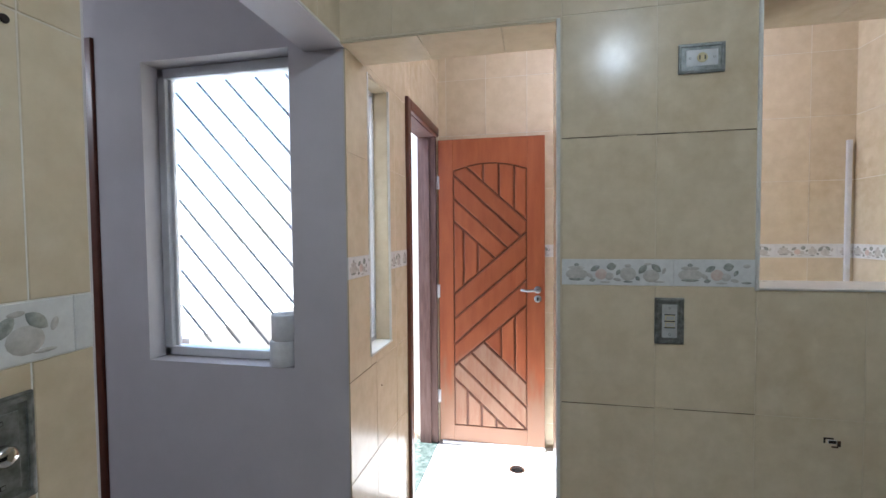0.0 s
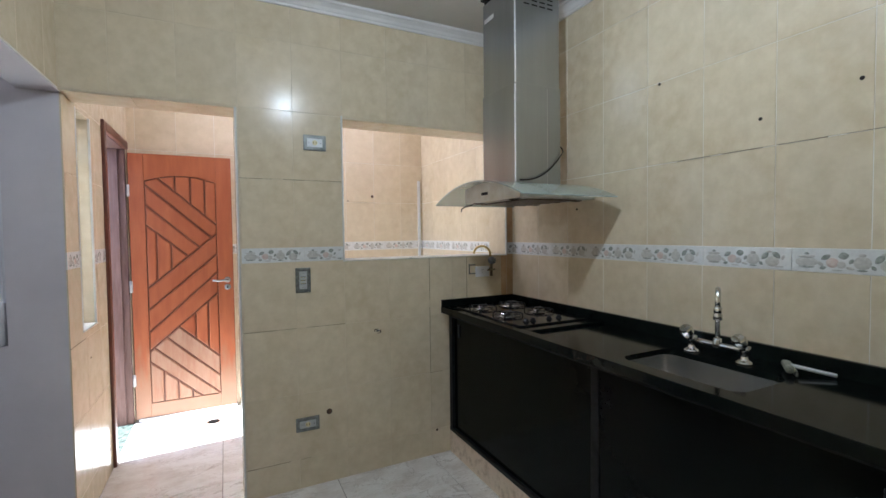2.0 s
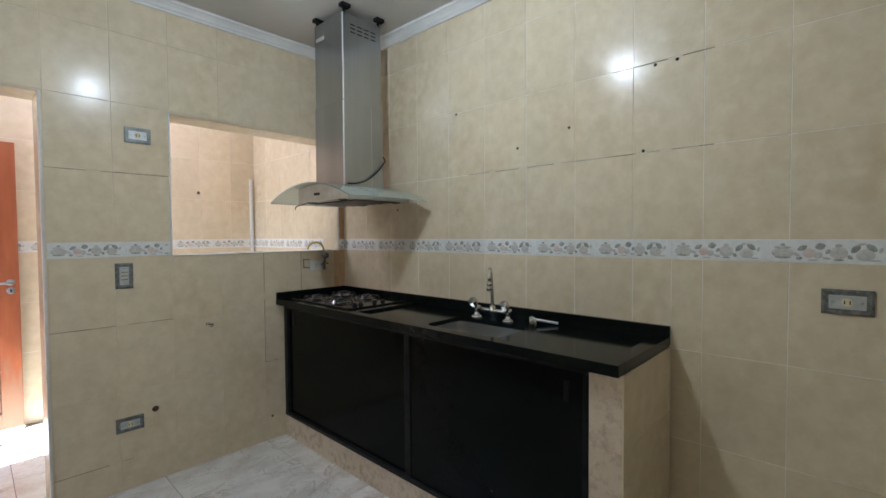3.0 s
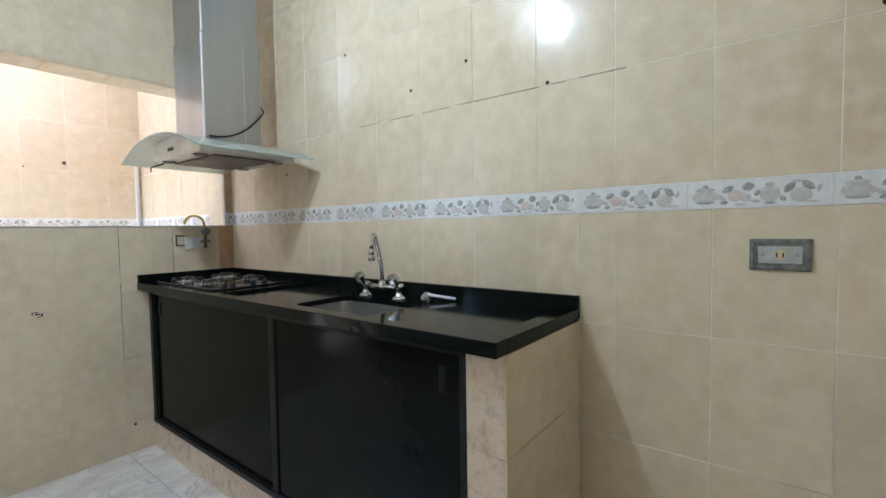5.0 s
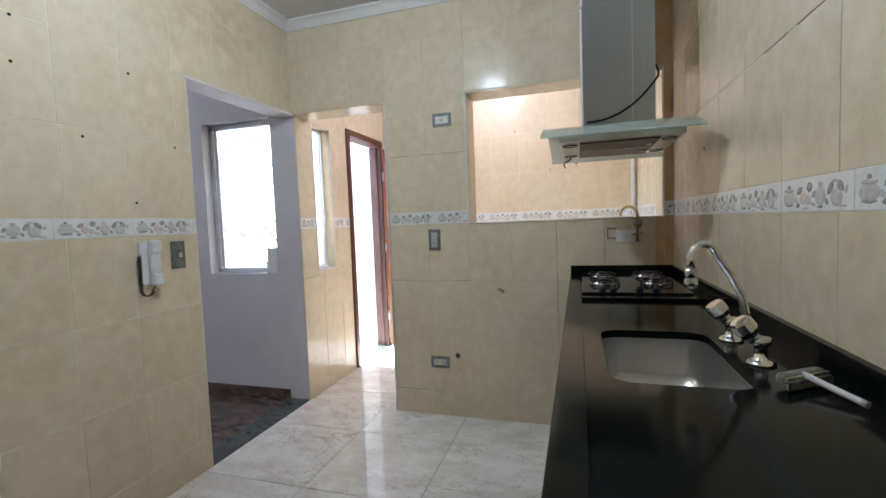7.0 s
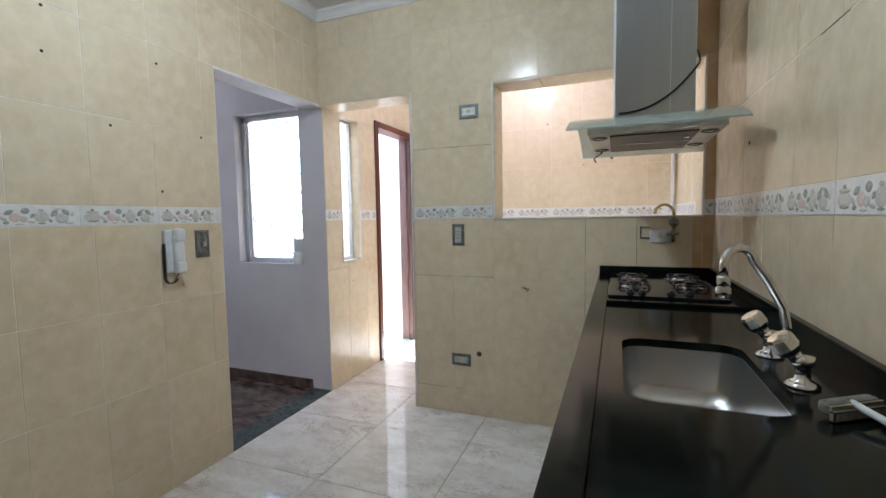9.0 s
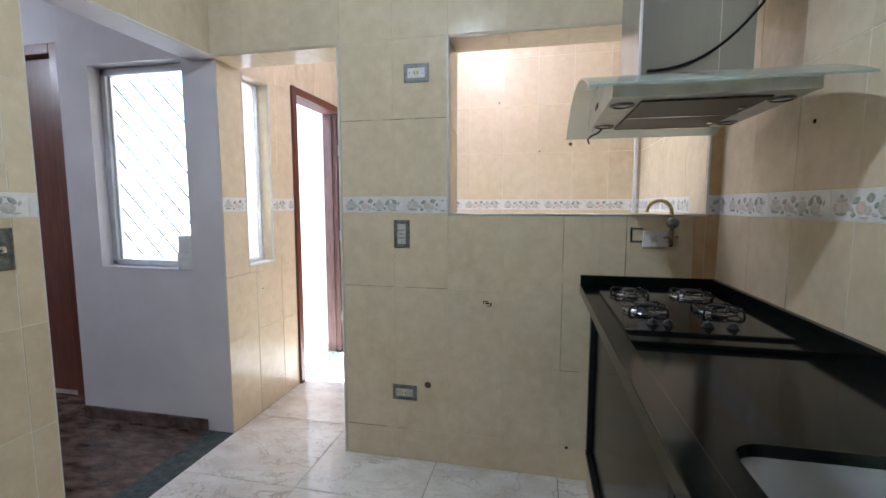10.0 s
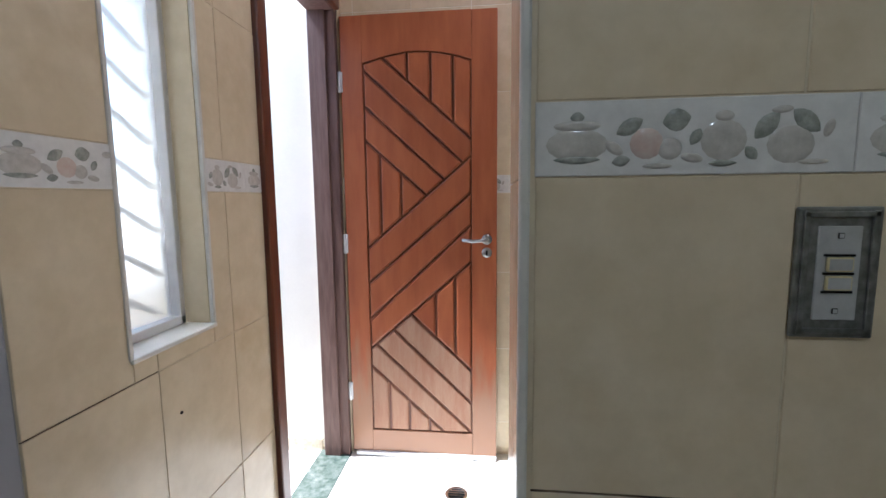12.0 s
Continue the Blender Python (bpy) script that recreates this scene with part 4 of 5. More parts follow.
    adopt(wire.put("loose_wire"), ob)


hood()


# ---- plates on the walls ----
def wall_plate(name, m, w, h, face, label, category):
    """A framed plate; m takes local x right, y up, z out of the wall."""
    s = Shape(PLATE)
    s.box((-w / 2, -h / 2, 0), (w / 2, h / 2, 0.006), bevel=0.002, m=m)
    for k in range(-1, 2, 2):
        s.box((-w / 2 + 0.004, k * (h / 2 - 0.008) - 0.003, 0.006), (w / 2 - 0.004, k * (h / 2 - 0.008) + 0.003, 0.009), bevel=0.001, m=m)
        s.box((k * (w / 2 - 0.008) - 0.003, -h / 2 + 0.004, 0.006), (k * (w / 2 - 0.008) + 0.003, h / 2 - 0.004, 0.009), bevel=0.001, m=m)
    ob = tagged(s.put(name), label, category, "wall plates")
    pale = {"bell": PLATE, "white socket": PALE_PLASTIC}.get(face, GREY_INSERT)
    c = Shape(pale)
    c.box((-w / 2 + 0.020, -h / 2 + 0.020, 0.005), (w / 2 - 0.020, h / 2 - 0.020, 0.008), bevel=0.001, m=m)
    if face == "switch":
        for k in (-1, 1):
            c.box((-0.013, k * 0.010 - 0.008, 0.008), (0.013, k * 0.010 + 0.008, 0.012), INSERT, 0.002, m)
        for k in (-1, 0, 1):
            c.box((-0.015, k * 0.0195 - 0.0012, 0.008), (0.015, k * 0.0195 + 0.0012, 0.0095), BLACK, 0, m)
    elif face.endswith("socket"):
        c.lathe([(0.001, 0.008), (0.014, 0.008), (0.014, 0.0105), (0.012, 0.0105), (0.001, 0.0095)], m, INSERT)
        for k in (-1, 1):
            c.box((k * 0.007 - 0.0015, -0.006, 0.0095), (k * 0.007 + 0.0015, 0.006, 0.0112), BLACK, 0, m)
    else:
        c.lathe([(0.001, 0.008), (0.013, 0.008), (0.013, 0.018), (0.010, 0.021), (0.001, 0.021)], m, CHROME)
    for k in (-1, 1):
        at = (0, k * (h / 2 - 0.030)) if h > w else (k * (w / 2 - 0.030), 0)
        c.box((at[0] - 0.003, at[1] - 0.003, 0.008), (at[0] + 0.003, at[1] + 0.003, 0.0095), BLACK, 0.001, m)
    c = c.put("insert")
    c.parent = ob
    return ob


def on_front(x, z, y=FRONT - 0.0045):
    return Matrix.Translation((x, y, z)) @ Matrix.Rotation(radians(90), 4, "X")


def on_right(y, z):
    return Matrix.Translation((RIGHT - 0.0045, y, z)) @ Matrix.Rotation(radians(-90), 4, "Z") @ Matrix.Rotation(radians(90), 4, "X")


def on_left(y, z):
    return Matrix.Translation((LEFT + 0.0045, y, z)) @ Matrix.Rotation(radians(90), 4, "Z") @ Matrix.Rotation(radians(90), 4, "X")


wall_plate("light_switch", on_front(0.677, 1.188), 0.082, 0.140, "switch", "pewter-framed double light switch on the tiles", "light switch")
wall_plate("wall_socket", on_front(0.757, 1.961), 0.125, 0.086, "white socket", "pewter-framed wall socket high on the tiles", "wall socket")
wall_plate("wall_socket", on_front(0.685, 0.366), 0.130, 0.080, "socket", "pewter-framed wall socket low on the tiles", "wall socket")
wall_plate("wall_socket", on_right(-1.345, 1.164), 0.134, 0.086, "socket", "pewter-framed wall socket above the counter height", "wall socket")
wall_plate("light_switch", on_left(0.540, 1.188), 0.082, 0.140, "bell", "dark pewter plate with a round push button", "light switch")


def intercom():
    ob = empty("intercom_handset", (LEFT + 0.005, 0.362, 1.16), "white wall intercom with a handset and a black coiled cord", "intercom")
    base = Shape(PALE_PLASTIC)
    base.box((LEFT + 0.0045, 0.322, 1.060), (LEFT + 0.030, 0.402, 1.265), bevel=0.008)
    adopt(base.put("base"), ob)
    h = Shape(PALE_PLASTIC)
    h.box((LEFT + 0.030, 0.352, 1.055), (LEFT + 0.058, 0.404, 1.270), bevel=0.012)
    h.box((LEFT + 0.050, 0.354, 1.210), (LEFT + 0.066, 0.402, 1.268), bevel=0.008)
    h.box((LEFT + 0.050, 0.354, 1.057), (LEFT + 0.066, 0.402, 1.112), bevel=0.008)
    adopt(h.put("handset"), ob)
    cord = Shape(BLACK)
    pts = []
    for k in range(160):
        f = k / 159
        if f < 0.75:
            g = f / 0.75
            c = Vector((LEFT + 0.025, 0.316, 1.20 - 0.17 * g))
        else:
            a = math.pi * (f - 0.75) / 0.25
            c = Vector((LEFT + 0.03, 0.343 - 0.027 * math.cos(a), 1.03 - 0.02 * math.sin(a)))
        pts.append(c + Vector((0.007 * math.cos(k * 0.9), 0.007 * math.sin(k * 0.9), 0)))
    pts.append((LEFT + 0.045, 0.375, 1.060))
    cord.tube(pts, 0.0025, n=5)
    adopt(cord.put("cord"), ob)


intercom()


def gas_point():
    ob = empty("gas_outlet", (1.855, FRONT - 0.0045, 1.185), "white gas outlet plate with a brass valve and yellow hose", "gas outlet")
    s = Shape(PALE_PLASTIC)
    s.box((1.800, FRONT - 0.016, 1.145), (1.905, FRONT - 0.0045, 1.217), bevel=0.003)
    s.box((1.845, FRONT - 0.018, 1.175), (1.860, FRONT - 0.015, 1.195), PLATE, 0.001)
    adopt(s.put("plate"), ob)
    for z in (1.228, 1.170):
        c = Shape(PLATE)
        c.box((1.752, FRONT - 0.010, z - 0.004), (1.800, FRONT - 0.0045, z + 0.004), bevel=0.001)
        c.box((1.750, FRONT - 0.009, 1.165), (1.757, FRONT - 0.0045, 1.235), bevel=0.001)
        adopt(c.put("clip"), ob)
    v = Shape(BRASS)
    v.tube([(1.912, FRONT - 0.030, 1.150), (1.914, FRONT - 0.030, 1.24)], 0.009, n=10)
    v.lathe([(0.001, 0), (0.024, 0), (0.026, 0.012), (0.022, 0.030), (0.001, 0.032)], Matrix.Translation((1.915, FRONT - 0.022, 1.255)) @ Matrix.Rotation(radians(90), 4, "X"), PLATE)
    v.tube([(1.880, FRONT - 0.034, 1.190), (1.940, FRONT - 0.034, 1.194)], 0.005, n=8)
    v.tube([(1.912, FRONT - 0.030, 1.195), (1.905, FRONT - 0.006, 1.195)], 0.008, n=8)
    adopt(v.put("valve"), ob)
    h = Shape(HOSE)
    pts = [(1.915, FRONT - 0.022, 1.280)]
    for k in range(12):
        a = math.pi * k / 11
        pts.append((1.872 + 0.043 * math.cos(a), FRONT - 0.010 + 0.035 * (1 - math.cos(a)), 1.300 + 0.052 * math.sin(a)))
    h.tube(pts, 0.008)
    adopt(h.put("hose"), ob)


gas_point()


# ---- screw holes, plugs, the cut opening of a missing box ----
def wall_plug(m, r=0.007, mat=HOLE):
    s = Shape(mat)
    s.lathe([(0.0005, 0.0), (r, 0.0), (r * 0.9, 0.002), (r * 0.5, 0.0026), (0.0005, 0.0015)], m, n=12)
    return tagged(s.put("wall_plug"), "dark empty screw plug in the tiles", "wall plug", "wall plugs")


for y, z in ((-0.336, 1.916), (-0.041, 1.857), (-0.683, 1.757), (-0.815, 2.114), (-0.730, 2.113), (-1.522, 2.110), (-1.462, 1.909), (-1.538, 1.768), (-1.786, 1.760), (0.925, 1.571), (0.391, 2.117)):
    wall_plug(on_right(y, z), 0.007 if y > -1 else 0.010)
for y, z in ((-0.445, 2.020), (-0.367, 2.031), (-0.088, 2.115), (-0.097, 1.946), (0.350, 2.037), (-0.455, 1.437), (-0.373, 1.439), (0.129, 1.715), (0.569, 1.733), (0.342, 1.446)):
    wall_plug(on_left(y, z), 0.006)
for x, z, r in ((1.016, 2.152, 0.007), (1.343, 1.761, 0.006), (1.582, 1.810, 0.014)):
    wall_plug(on_front(x, z, BACK - 0.0045), r, RUST if r > 0.01 else HOLE)
wall_plug(on_front(0.808, 0.414), 0.017, RUST)
wall_plug(on_front(1.50, 0.16), 0.008, RUST)
wall_plug(on_left(1.93, 0.80), 0.004)
torn = Shape(HOLE, PLASTER)
torn.box((1.088, FRONT - 0.0060, 0.862), (1.112, FRONT - 0.0040, 0.866), HOLE)
torn.box((1.088, FRONT - 0.0060, 0.850), (1.092, FRONT - 0.0040, 0.863), HOLE)
torn.box((1.098, FRONT - 0.0065, 0.849), (1.120, FRONT - 0.0040, 0.860), PLASTER, 0.001)
torn.box((1.122, FRONT - 0.0060, 0.842), (1.130, FRONT - 0.0040, 0.858), RUST)
torn.box((1.108, FRONT - 0.0060, 0.838), (1.124, FRONT - 0.0040, 0.842), RUST)
tagged(torn.put("broken_tile_patch"), "small torn patch with bare plaster in the tiles", "wall damage")


# ---- lamps ----
def ceiling_bulb(x, y, z, glow):
    ob = empty("ceiling_lamp", (x, y, CEILING), "small lit globe lamp on a white ceiling mount", "ceiling lamp", "ceiling lamps")
    s = Shape(PALE_PLASTIC)
    s.lathe([(0.001, 0), (0.06, 0), (0.06, -0.012), (0.035, -0.024), (0.030, -(CEILING - z) + 0.060), (0.001, -(CEILING - z) + 0.060)], Matrix.Translation((x, y, CEILING)))
    adopt(s.put("mount"), ob)
    b = Shape(glow)
    b.lathe([(0.001, 0.059), (0.012, 0.058), (0.015, 0.046), (0.020, 0.030), (0.022, 0.016), (0.019, 0.006), (0.013, -0.001), (0.006, -0.004), (0.001, -0.005)], Matrix.Translation((x, y, z)))
    adopt(b.put("globe"), ob)


ceiling_bulb(0.80, -0.12, 2.575, BULB_COOL)
ceiling_bulb(0.87, 2.42, 2.600, BULB_WARM)
ceiling_bulb(-3.30, 0.35, 2.600, BULB_LIVING)


# ---- printed curtain by the long wall ----
def curtain():
    ob = empty("printed_curtain", (2.04, -2.0, 2.2), "hanging white curtain printed with pink, brown and black shapes", "curtain")
    rows = ((2.20, 2.06, CLOTH), (2.06, 1.40, CLOTH_PINK), (1.40, 1.26, CLOTH), (1.26, 1.19, CLOTH_BROWN), (1.19, 1.06, CLOTH_DARK), (1.06, 0.92, CLOTH), (0.92, 0.74, CLOTH_DARK), (0.74, 0.66, CLOTH_BROWN), (0.66, 0.55, CLOTH_RED))
    s = Shape(CLOTH)
    for z1, z0, mat in rows:
        a, b = [], []
        for k in range(49):
            y = -1.825 - 0.40 * k / 48
            x = 2.045 + 0.018 * math.sin(k * 0.9)
            a.append((x, y, z0))
            b.append((x, y, z1))
        low = a + [(x + 0.003, y, z) for x, y, z in reversed(a)]
        top = b + [(x + 0.003, y, z) for x, y, z in reversed(b)]
        s.loft([low, top], mat, cap=(False, False))
    rng = random.Random(4)
    for k in range(26):
        y, z = -1.82 - rng.random() * 0.3, 0.75 + rng.random() * 0.65
        s.box((2.016, y - 0.010 - 0.01 * rng.random(), z - 0.012), (2.024, y + 0.010, z + 0.012 + 0.02 * rng.random()), (CLOTH_DARK, CLOTH, CLOTH_BROWN)[k % 3], 0.003)
    adopt(s.put("cloth"), ob)
    rod = Shape(CHROME)
    rod.tube([(2.045, -1.79, 2.21), (2.045, -2.30, 2.21)], 0.010)
    rod.tube([(2.045, -1.80, 2.21), (2.105, -1.80, 2.21)], 0.006)
    adopt(rod.put("rod"), ob)


curtain()

drain = Shape(CHROME, BLACK)
drain.lathe([(0.001, 0.0), (0.050, 0.0), (0.050, 0.003), (0.040, 0.004), (0.038, 0.002), (0.001, 0.002)], Matrix.Translation((0.172, 2.824, 0.0)))
for k in range(5):
    w = (0.022, 0.032, 0.035, 0.032, 0.022)[k]
    drain.box((0.172 - w, 2.796 + 0.014 * k - 0.002, 0.002), (0.172 + w, 2.796 + 0.014 * k + 0.003, 0.0042), BLACK)
tagged(drain.put("floor_drain"), "round metal floor drain", "floor drain")


# ---- tiles ----
tile_cache = {}


def tile_mesh(w, h, mat):
    key = (round(w, 3), round(h, 3), mat.name)
    if key not in tile_cache:
        s = Shape(mat)
        g, b = 0.0014, 0.0010
        rings = []
        for i, z in ((g, 0.0), (g, 0.0033), (g + b, 0.0042)):
            rings.append([(i, i, z), (w - i, i, z), (w - i, h - i, z), (i, h - i, z)])
        s.loft(rings, cap=(False, True))
        tile_cache[key] = s.mesh("tile")
    return tile_cache[key]


def subtract(rect, hole):
    a0, b0, a1, b1 = rect
    c0, d0, c1, d1 = hole
    if c0 >= a1 or c1 <= a0 or d0 >= b1 or d1 <= b0:
        return [rect]
    out = []
    if c0 > a0:
        out.append((a0, b0, c0, b1))
    if c1 < a1:
        out.append((c1, b0, a1, b1))
    m0, m1 = max(a0, c0), min(a1, c1)
    if d0 > b0:
        out.append((m0, b0, m1, d0))
    if d1 < b1:
        out.append((m0, d1, m1, b1))
    return out


BAND_L = 0.325


def band_mesh(start, w):
    """One border tile with raised pots, fruit and leaves; start: where in the pattern it begins."""
    key = ("band", round(start, 3), round(w, 3))
    if key in tile_cache:
        return tile_cache[key]
    h = BAND_HIGH - BAND_LOW
    s = Shape(BORDER)
    rings = []
    for i, z in ((0.0003, 0.0), (0.0003, 0.0044), (0.0014, 0.0052)):
        rings.append([(i, i, z), (w - i, i, z), (w - i, h - i, z), (i, h - i, z)])
    s.loft(rings, cap=(False, True))

    def bead(u, v, a, b, turn, mat, high=0.0016):
        u -= start
        if u - a < 0.003 or u + a > w - 0.003:
            return
        n = 14
        c, sn = math.cos(radians(turn)), math.sin(radians(turn))
        rows = []
        for k, z in ((1.0, 0.0050), (0.85, 0.0050 + high * 0.8), (0.45, 0.0052 + high)):
            leaf = 0.7 if mat is BORDER_GREEN else 0.0
            side = lambda t: 1.25 * b * math.sin(t) * abs(math.sin(t)) ** leaf if leaf else b * math.sin(t)
            rows.append([(u + k * (a * math.cos(t) * c - side(t) * sn), v + k * (a * math.cos(t) * sn + side(t) * c), z) for t in (2 * math.pi * i / n for i in range(n))])
        s.loft(rows, mat, cap=(False, True), smooth=True)

    for base in (-BAND_L, 0.0, BAND_L):
        at = lambda u: base + u
        bead(at(0.045), 0.034, 0.034, 0.018, 0, BORDER_GREY)
        bead(at(0.045), 0.054, 0.026, 0.006, 0, BORDER_GREY, 0.0022)
        bead(at(0.045), 0.063, 0.008, 0.005, 0, BORDER_GREEN)
        bead(at(0.045), 0.018, 0.026, 0.004, 0, BORDER_GREEN)
        bead(at(0.100), 0.052, 0.016, 0.007, 30, BORDER_GREEN)
        bead(at(0.118), 0.034, 0.018, 0.017, 0, BORDER_PINK)
        bead(at(0.148), 0.058, 0.015, 0.010, 12, BORDER_GREEN)
        bead(at(0.142), 0.028, 0.013, 0.012, 0, BORDER_GREY)
        bead(at(0.196), 0.036, 0.024, 0.022, 0, BORDER_GREY)
        bead(at(0.196), 0.061, 0.010, 0.006, 0, BORDER_GREY)
        bead(at(0.196), 0.012, 0.015, 0.003, 0, BORDER_GREEN)
        bead(at(0.238), 0.050, 0.018, 0.008, 50, BORDER_GREEN)
        bead(at(0.262), 0.030, 0.024, 0.020, 0, BORDER_GREY, 0.002)
        bead(at(0.276), 0.054, 0.018, 0.008, -40, BORDER_GREEN)
        bead(at(0.312), 0.022, 0.011, 0.007, 35, BORDER_GREEN)
        bead(at(0.084), 0.030, 0.012, 0.006, -35, BORDER_GREY)
        bead(at(0.092), 0.016, 0.010, 0.005, 10, BORDER_GREEN)
        bead(at(0.168), 0.040, 0.010, 0.005, 60, BORDER_GREEN)
        bead(at(0.165), 0.018, 0.012, 0.005, -10, BORDER_GREY)
        bead(at(0.224), 0.022, 0.009, 0.005, -50, BORDER_GREEN)
        bead(at(0.008), 0.050, 0.009, 0.005, 25, BORDER_GREY)
        bead(at(0.298), 0.046, 0.010, 0.005, 70, BORDER_GREY)
        bead(at(0.252), 0.066, 0.011, 0.004, 5, BORDER_GREY)
        bead(at(0.130), 0.010, 0.016, 0.003, 0, BORDER_GREY)
        bead(at(0.285), 0.012, 0.016, 0.003, 0, BORDER_GREY)
    tile_cache[key] = s.mesh("border_tile")
    return tile_cache[key]


def tile_wall(parent, to_world, u0, u1, origin, holes, browner=(), border_from=None):
    """Tiles a wall: to_world is the pose of its plane with x along it, y up and z out."""
    rows = [0.0, 0.168, 0.543, 0.918, BAND_LOW, BAND_HIGH, 1.749, 2.124, 2.499, CEILING]
    for z0, z1 in zip(rows, rows[1:]):
        band = z0 == BAND_LOW
        width = BAND_L if band else TILE_W
        first = border_from if band and border_from is not None else origin
        k = math.floor((u0 - first) / width)
        while first + k * width < u1:
            a = first + k * width
            rects = [(max(a, u0), z0, min(a + width, u1), z1)]
            for hole in holes:
                rects = [r for q in rects for r in subtract(q, hole)]
            for c0, d0, c1, d1 in rects:
                if c1 - c0 < 0.012 or d1 - d0 < 0.012:
                    continue
                if band and d1 - d0 > 0.078:
                    me, name = band_mesh(c0 - a, c1 - c0), "border_tile"
                else:
                    is_browner = any(s0 < (c0 + c1) / 2 < s1 and e0 < (d0 + d1) / 2 < e1 for s0, e0, s1, e1 in browner)
                    me, name = tile_mesh(c1 - c0, d1 - d0, BROWNER_TILE if is_browner else TILE), "tile"
                ob = new(name, me)
                jitter = random.Random(int(c0 * 977 + d0 * 7919))
                tilt = Matrix.Rotation(radians(jitter.uniform(-0.12, 0.12)), 4, "X") @ Matrix.Rotation(radians(jitter.uniform(-0.12, 0.12)), 4, "Y")
                ob.matrix_world = to_world @ Matrix.Translation((c0, d0, 0)) @ tilt
                ob.parent = parent
            k += 1


X_RIGHT = Matrix.Rotation(radians(90), 4, "X")
facing_front = Matrix.Translation((0, FRONT, 0)) @ X_RIGHT
facing_back = Matrix.Translation((0, BACK, 0)) @ X_RIGHT
facing_left = Matrix.Translation((LEFT, 0, 0)) @ Matrix.Rotation(radians(90), 4, "Z") @ X_RIGHT
facing_right = Matrix.Translation((RIGHT, 0, 0)) @ Matrix.Rotation(radians(-90), 4, "Z") @ X_RIGHT
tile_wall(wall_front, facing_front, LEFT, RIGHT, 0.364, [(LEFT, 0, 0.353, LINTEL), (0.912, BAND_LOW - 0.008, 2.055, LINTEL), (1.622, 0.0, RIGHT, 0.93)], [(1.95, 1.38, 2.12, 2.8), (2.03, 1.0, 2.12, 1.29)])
tile_wall(wall_right, facing_right, -FRONT, -REAR, 0.915, [(-FRONT, 0.0, 0.80, 0.93)], border_from=0.800)
tile_wall(wall_right, facing_right, -BACK, -FRONT_BACK, -BACK, [])
tile_wall(wall_back, facing_back, LEFT, RIGHT, 1.052, [])
tile_wall(wall_left, facing_left, REAR, FRONT, 0.036, [(0.668, 0, FRONT, LINTEL)], border_from=-0.010)
tile_wall(wall_hall, facing_left, LILAC_FACE, BACK, 1.60, [(1.812, 0.965, 2.065, 2.10), (2.345, 0, 3.10, 2.150)])

# tiles under the lintel, on the hatch's and the doorway's reveals
soffit = Shape(TILE)
for a, b in ((LEFT + 0.002, -0.10), (-0.098, 0.176), (0.178, 0.350)):
    soffit.box((a, FRONT + 0.001, LINTEL - 0.006), (b, FRONT_BACK - 0.001, LINTEL), bevel=0.0015)
for a, b in ((0.920, 1.19), (1.192, 1.465), (1.467, 1.74), (1.742, 2.05)):
    soffit.box((a, FRONT + 0.001, LINTEL - 0.006), (b, FRONT_BACK - 0.001, LINTEL), bevel=0.0015)
for z0, z1 in ((BAND_LOW, 1.70), (1.702, LINTEL - 0.007)):
    soffit.box((0.912, FRONT + 0.007, z0), (0.918, FRONT_BACK - 0.001, z1), bevel=0.0015)
    soffit.box((2.049, FRONT + 0.007, z0), (2.055, FRONT_BACK - 0.001, z1), bevel=0.0015)
for z0, z1 in ((0, 0.54), (0.542, 0.918), (0.92, 1.29), (1.292, 1.70), (1.702, LINTEL - 0.007)):
    soffit.box((0.347, FRONT + 0.007, z0), (0.353, FRONT_BACK - 0.001, z1), bevel=0.0015)
tagged(adopt(soffit.put("reveal_tiles"), wall_front), kind="stuff")

# reveals of the narrow window
reveal = Shape(TILE)
for lo, hi in (((LEFT - 0.064, 1.8125, 0.97), (LEFT - 0.002, 1.8165, 2.096)), ((LEFT - 0.064, 2.0605, 0.97), (LEFT - 0.002, 2.0645, 2.096)), ((LEFT - 0.064, 1.817, 2.094), (LEFT - 0.002, 2.060, 2.099))):
    reveal.box(lo, hi, bevel=0.001)
tagged(adopt(reveal.put("reveal_tiles"), wall_hall), kind="stuff")

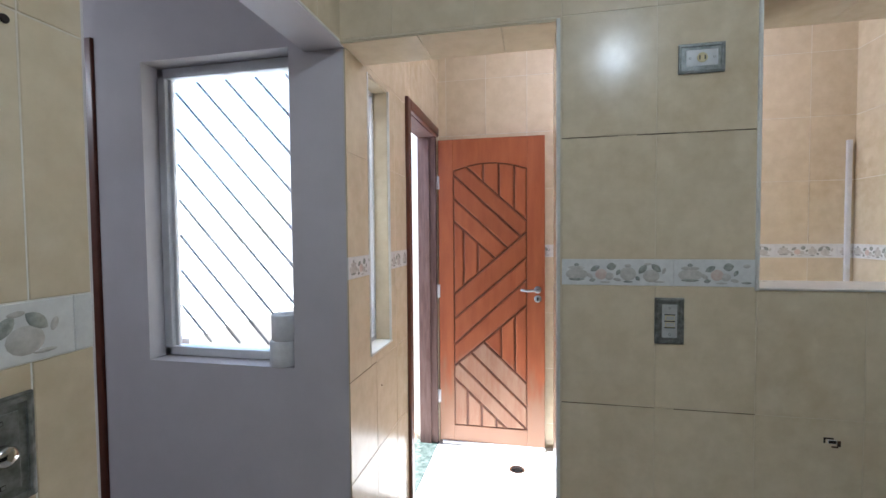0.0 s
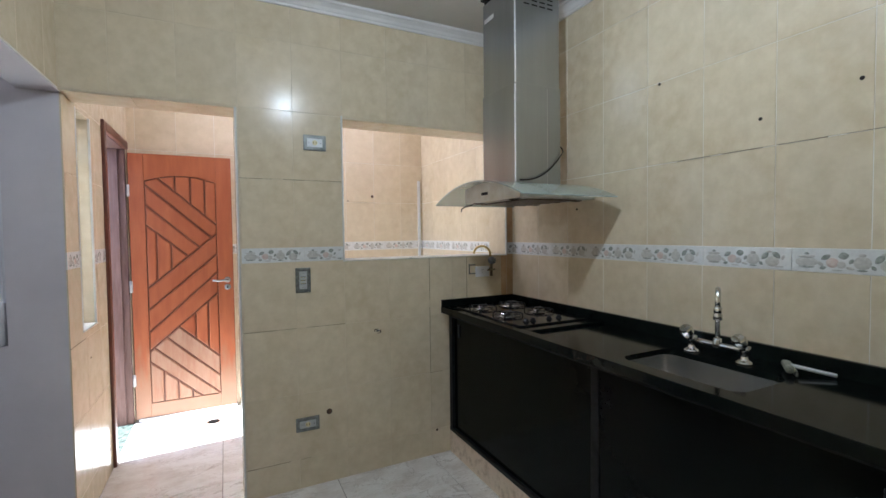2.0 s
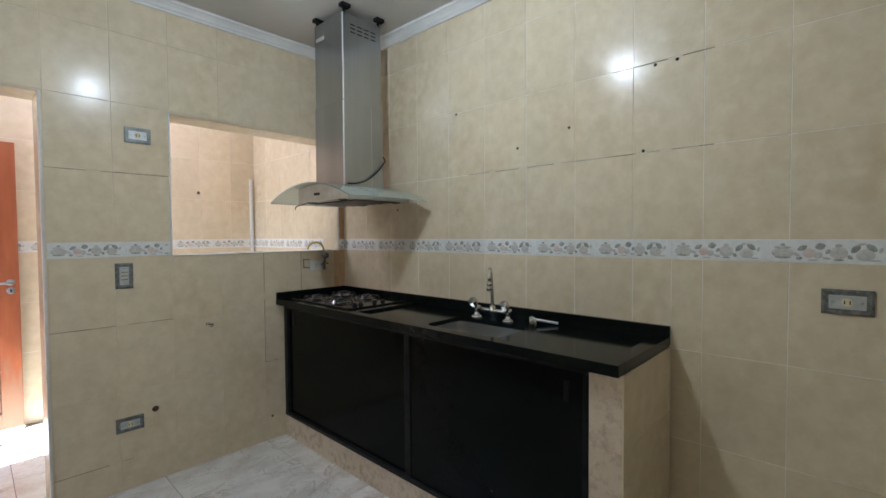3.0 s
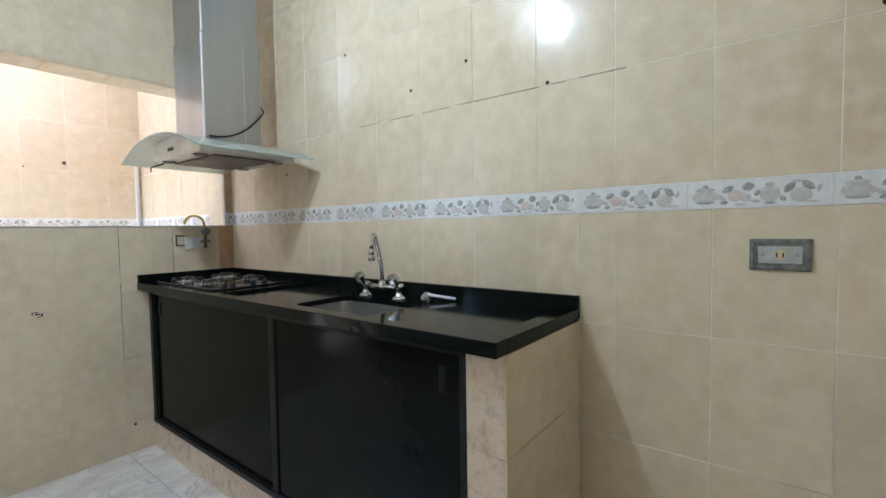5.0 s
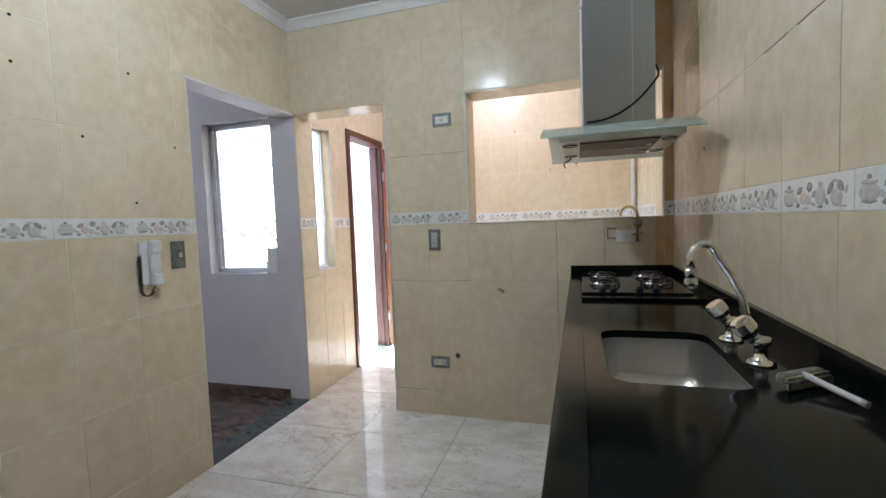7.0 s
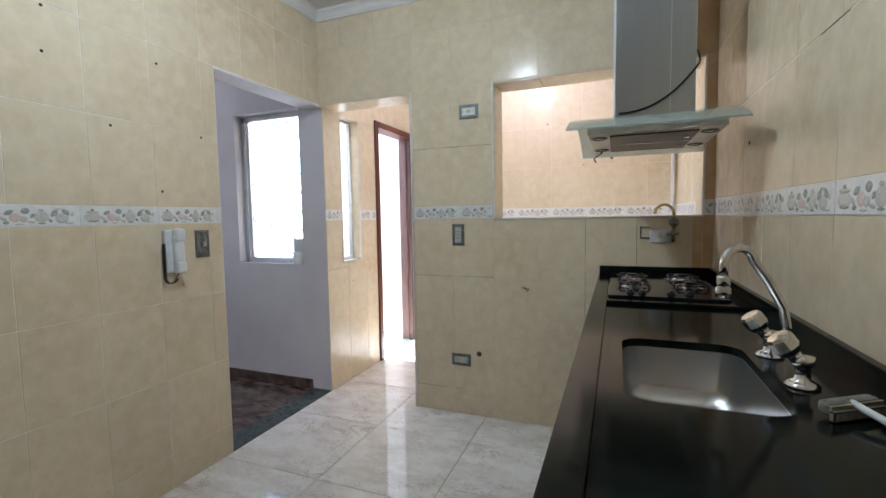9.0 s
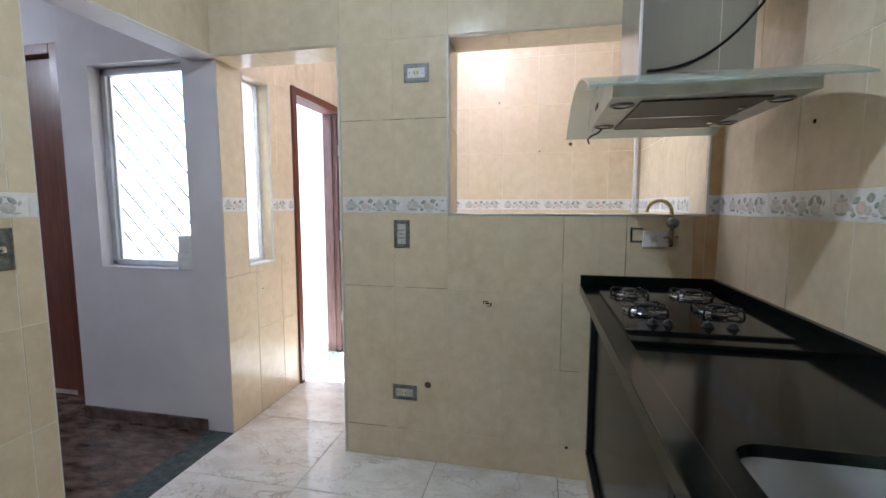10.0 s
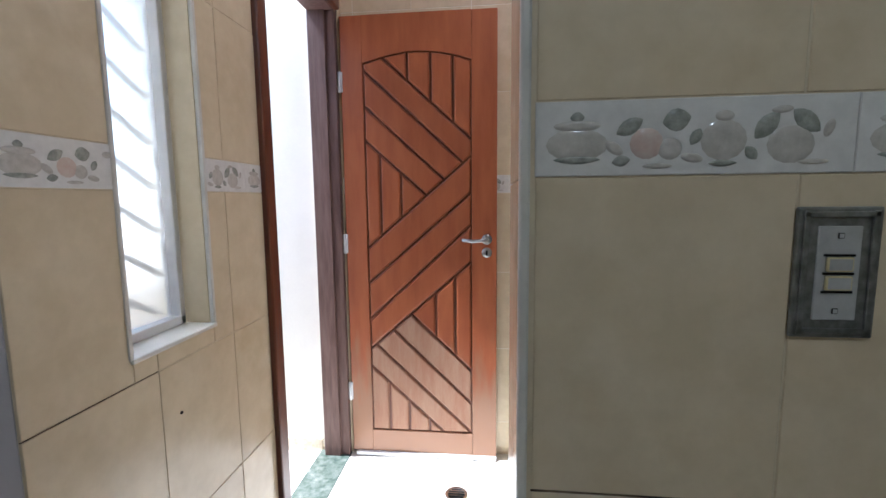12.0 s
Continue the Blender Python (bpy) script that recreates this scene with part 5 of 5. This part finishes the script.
# joints that have gone dark
def dark_joints(parent, to_world, strips):
    s = Shape(JOINT_DIRT)
    for a, b, c, d in strips:
        n = max(1, int(max(c - a, d - b) / 0.05))
        rng = random.Random(int(a * 991 + b * 31))
        for k in range(n):
            if rng.random() < 0.15:
                continue
            p, q = k / n, (k + 1) / n
            w = rng.uniform(0.0004, 0.0011)
            lo = (a + (c - a) * p - (w if c == a else 0), b + (d - b) * p - (w if d == b else 0), 0.0015)
            hi = (a + (c - a) * q + (w if c == a else 0), b + (d - b) * q + (w if d == b else 0), 0.0044)
            s.box(lo, hi, m=to_world)
    tagged(adopt(s.put("dark_joint"), parent), kind="stuff")


dark_joints(wall_front, facing_front, [(1.460, 0.543, 1.460, 1.285), (1.734, 0.94, 1.734, 1.285), (1.460, 0.543, 1.545, 0.543), (1.460, 0.918, 1.545, 0.918),
                                       (0.364, 0.918, 0.638, 0.918), (0.638, 0.918, 0.912, 0.918), (0.364, 1.749, 0.912, 1.749), (0.364, 0.168, 0.70, 0.168)])
dark_joints(wall_right, facing_right, [(-0.30, 1.749, 0.95, 1.749), (0.55, 2.124, 0.95, 2.124)])
dark_joints(wall_hall, facing_left, [(1.60, 0.918, 1.874, 0.918), (1.60, 0.002, 2.34, 0.002)])

# floor tiles
floor_cache = {}
xs = [LEFT] + [0.240 + 0.61 * k for k in range(0, 4)] + [RIGHT]
ys = [REAR] + [0.615 + 0.61 * k for k in range(-5, 5)] + [BACK]
for xa, xb in zip(xs, xs[1:]):
    for ya, yb in zip(ys, ys[1:]):
        if xb - xa < 0.02 or yb - ya < 0.02:
            continue
        key = (round(xb - xa, 3), round(yb - ya, 3))
        if key not in floor_cache:
            s = Shape(FLOOR)
            w, h = xb - xa, yb - ya
            s.loft([[(i, i, z), (w - i, i, z), (w - i, h - i, z), (i, h - i, z)] for i, z in ((0.0016, -0.006), (0.0016, -0.001), (0.003, 0.0))], cap=(False, True))
            floor_cache[key] = s.mesh("floor_tile")
        ob = new("floor_tile", floor_cache[key])
        ob.location = (xa, ya, 0)
        ob.parent = floor
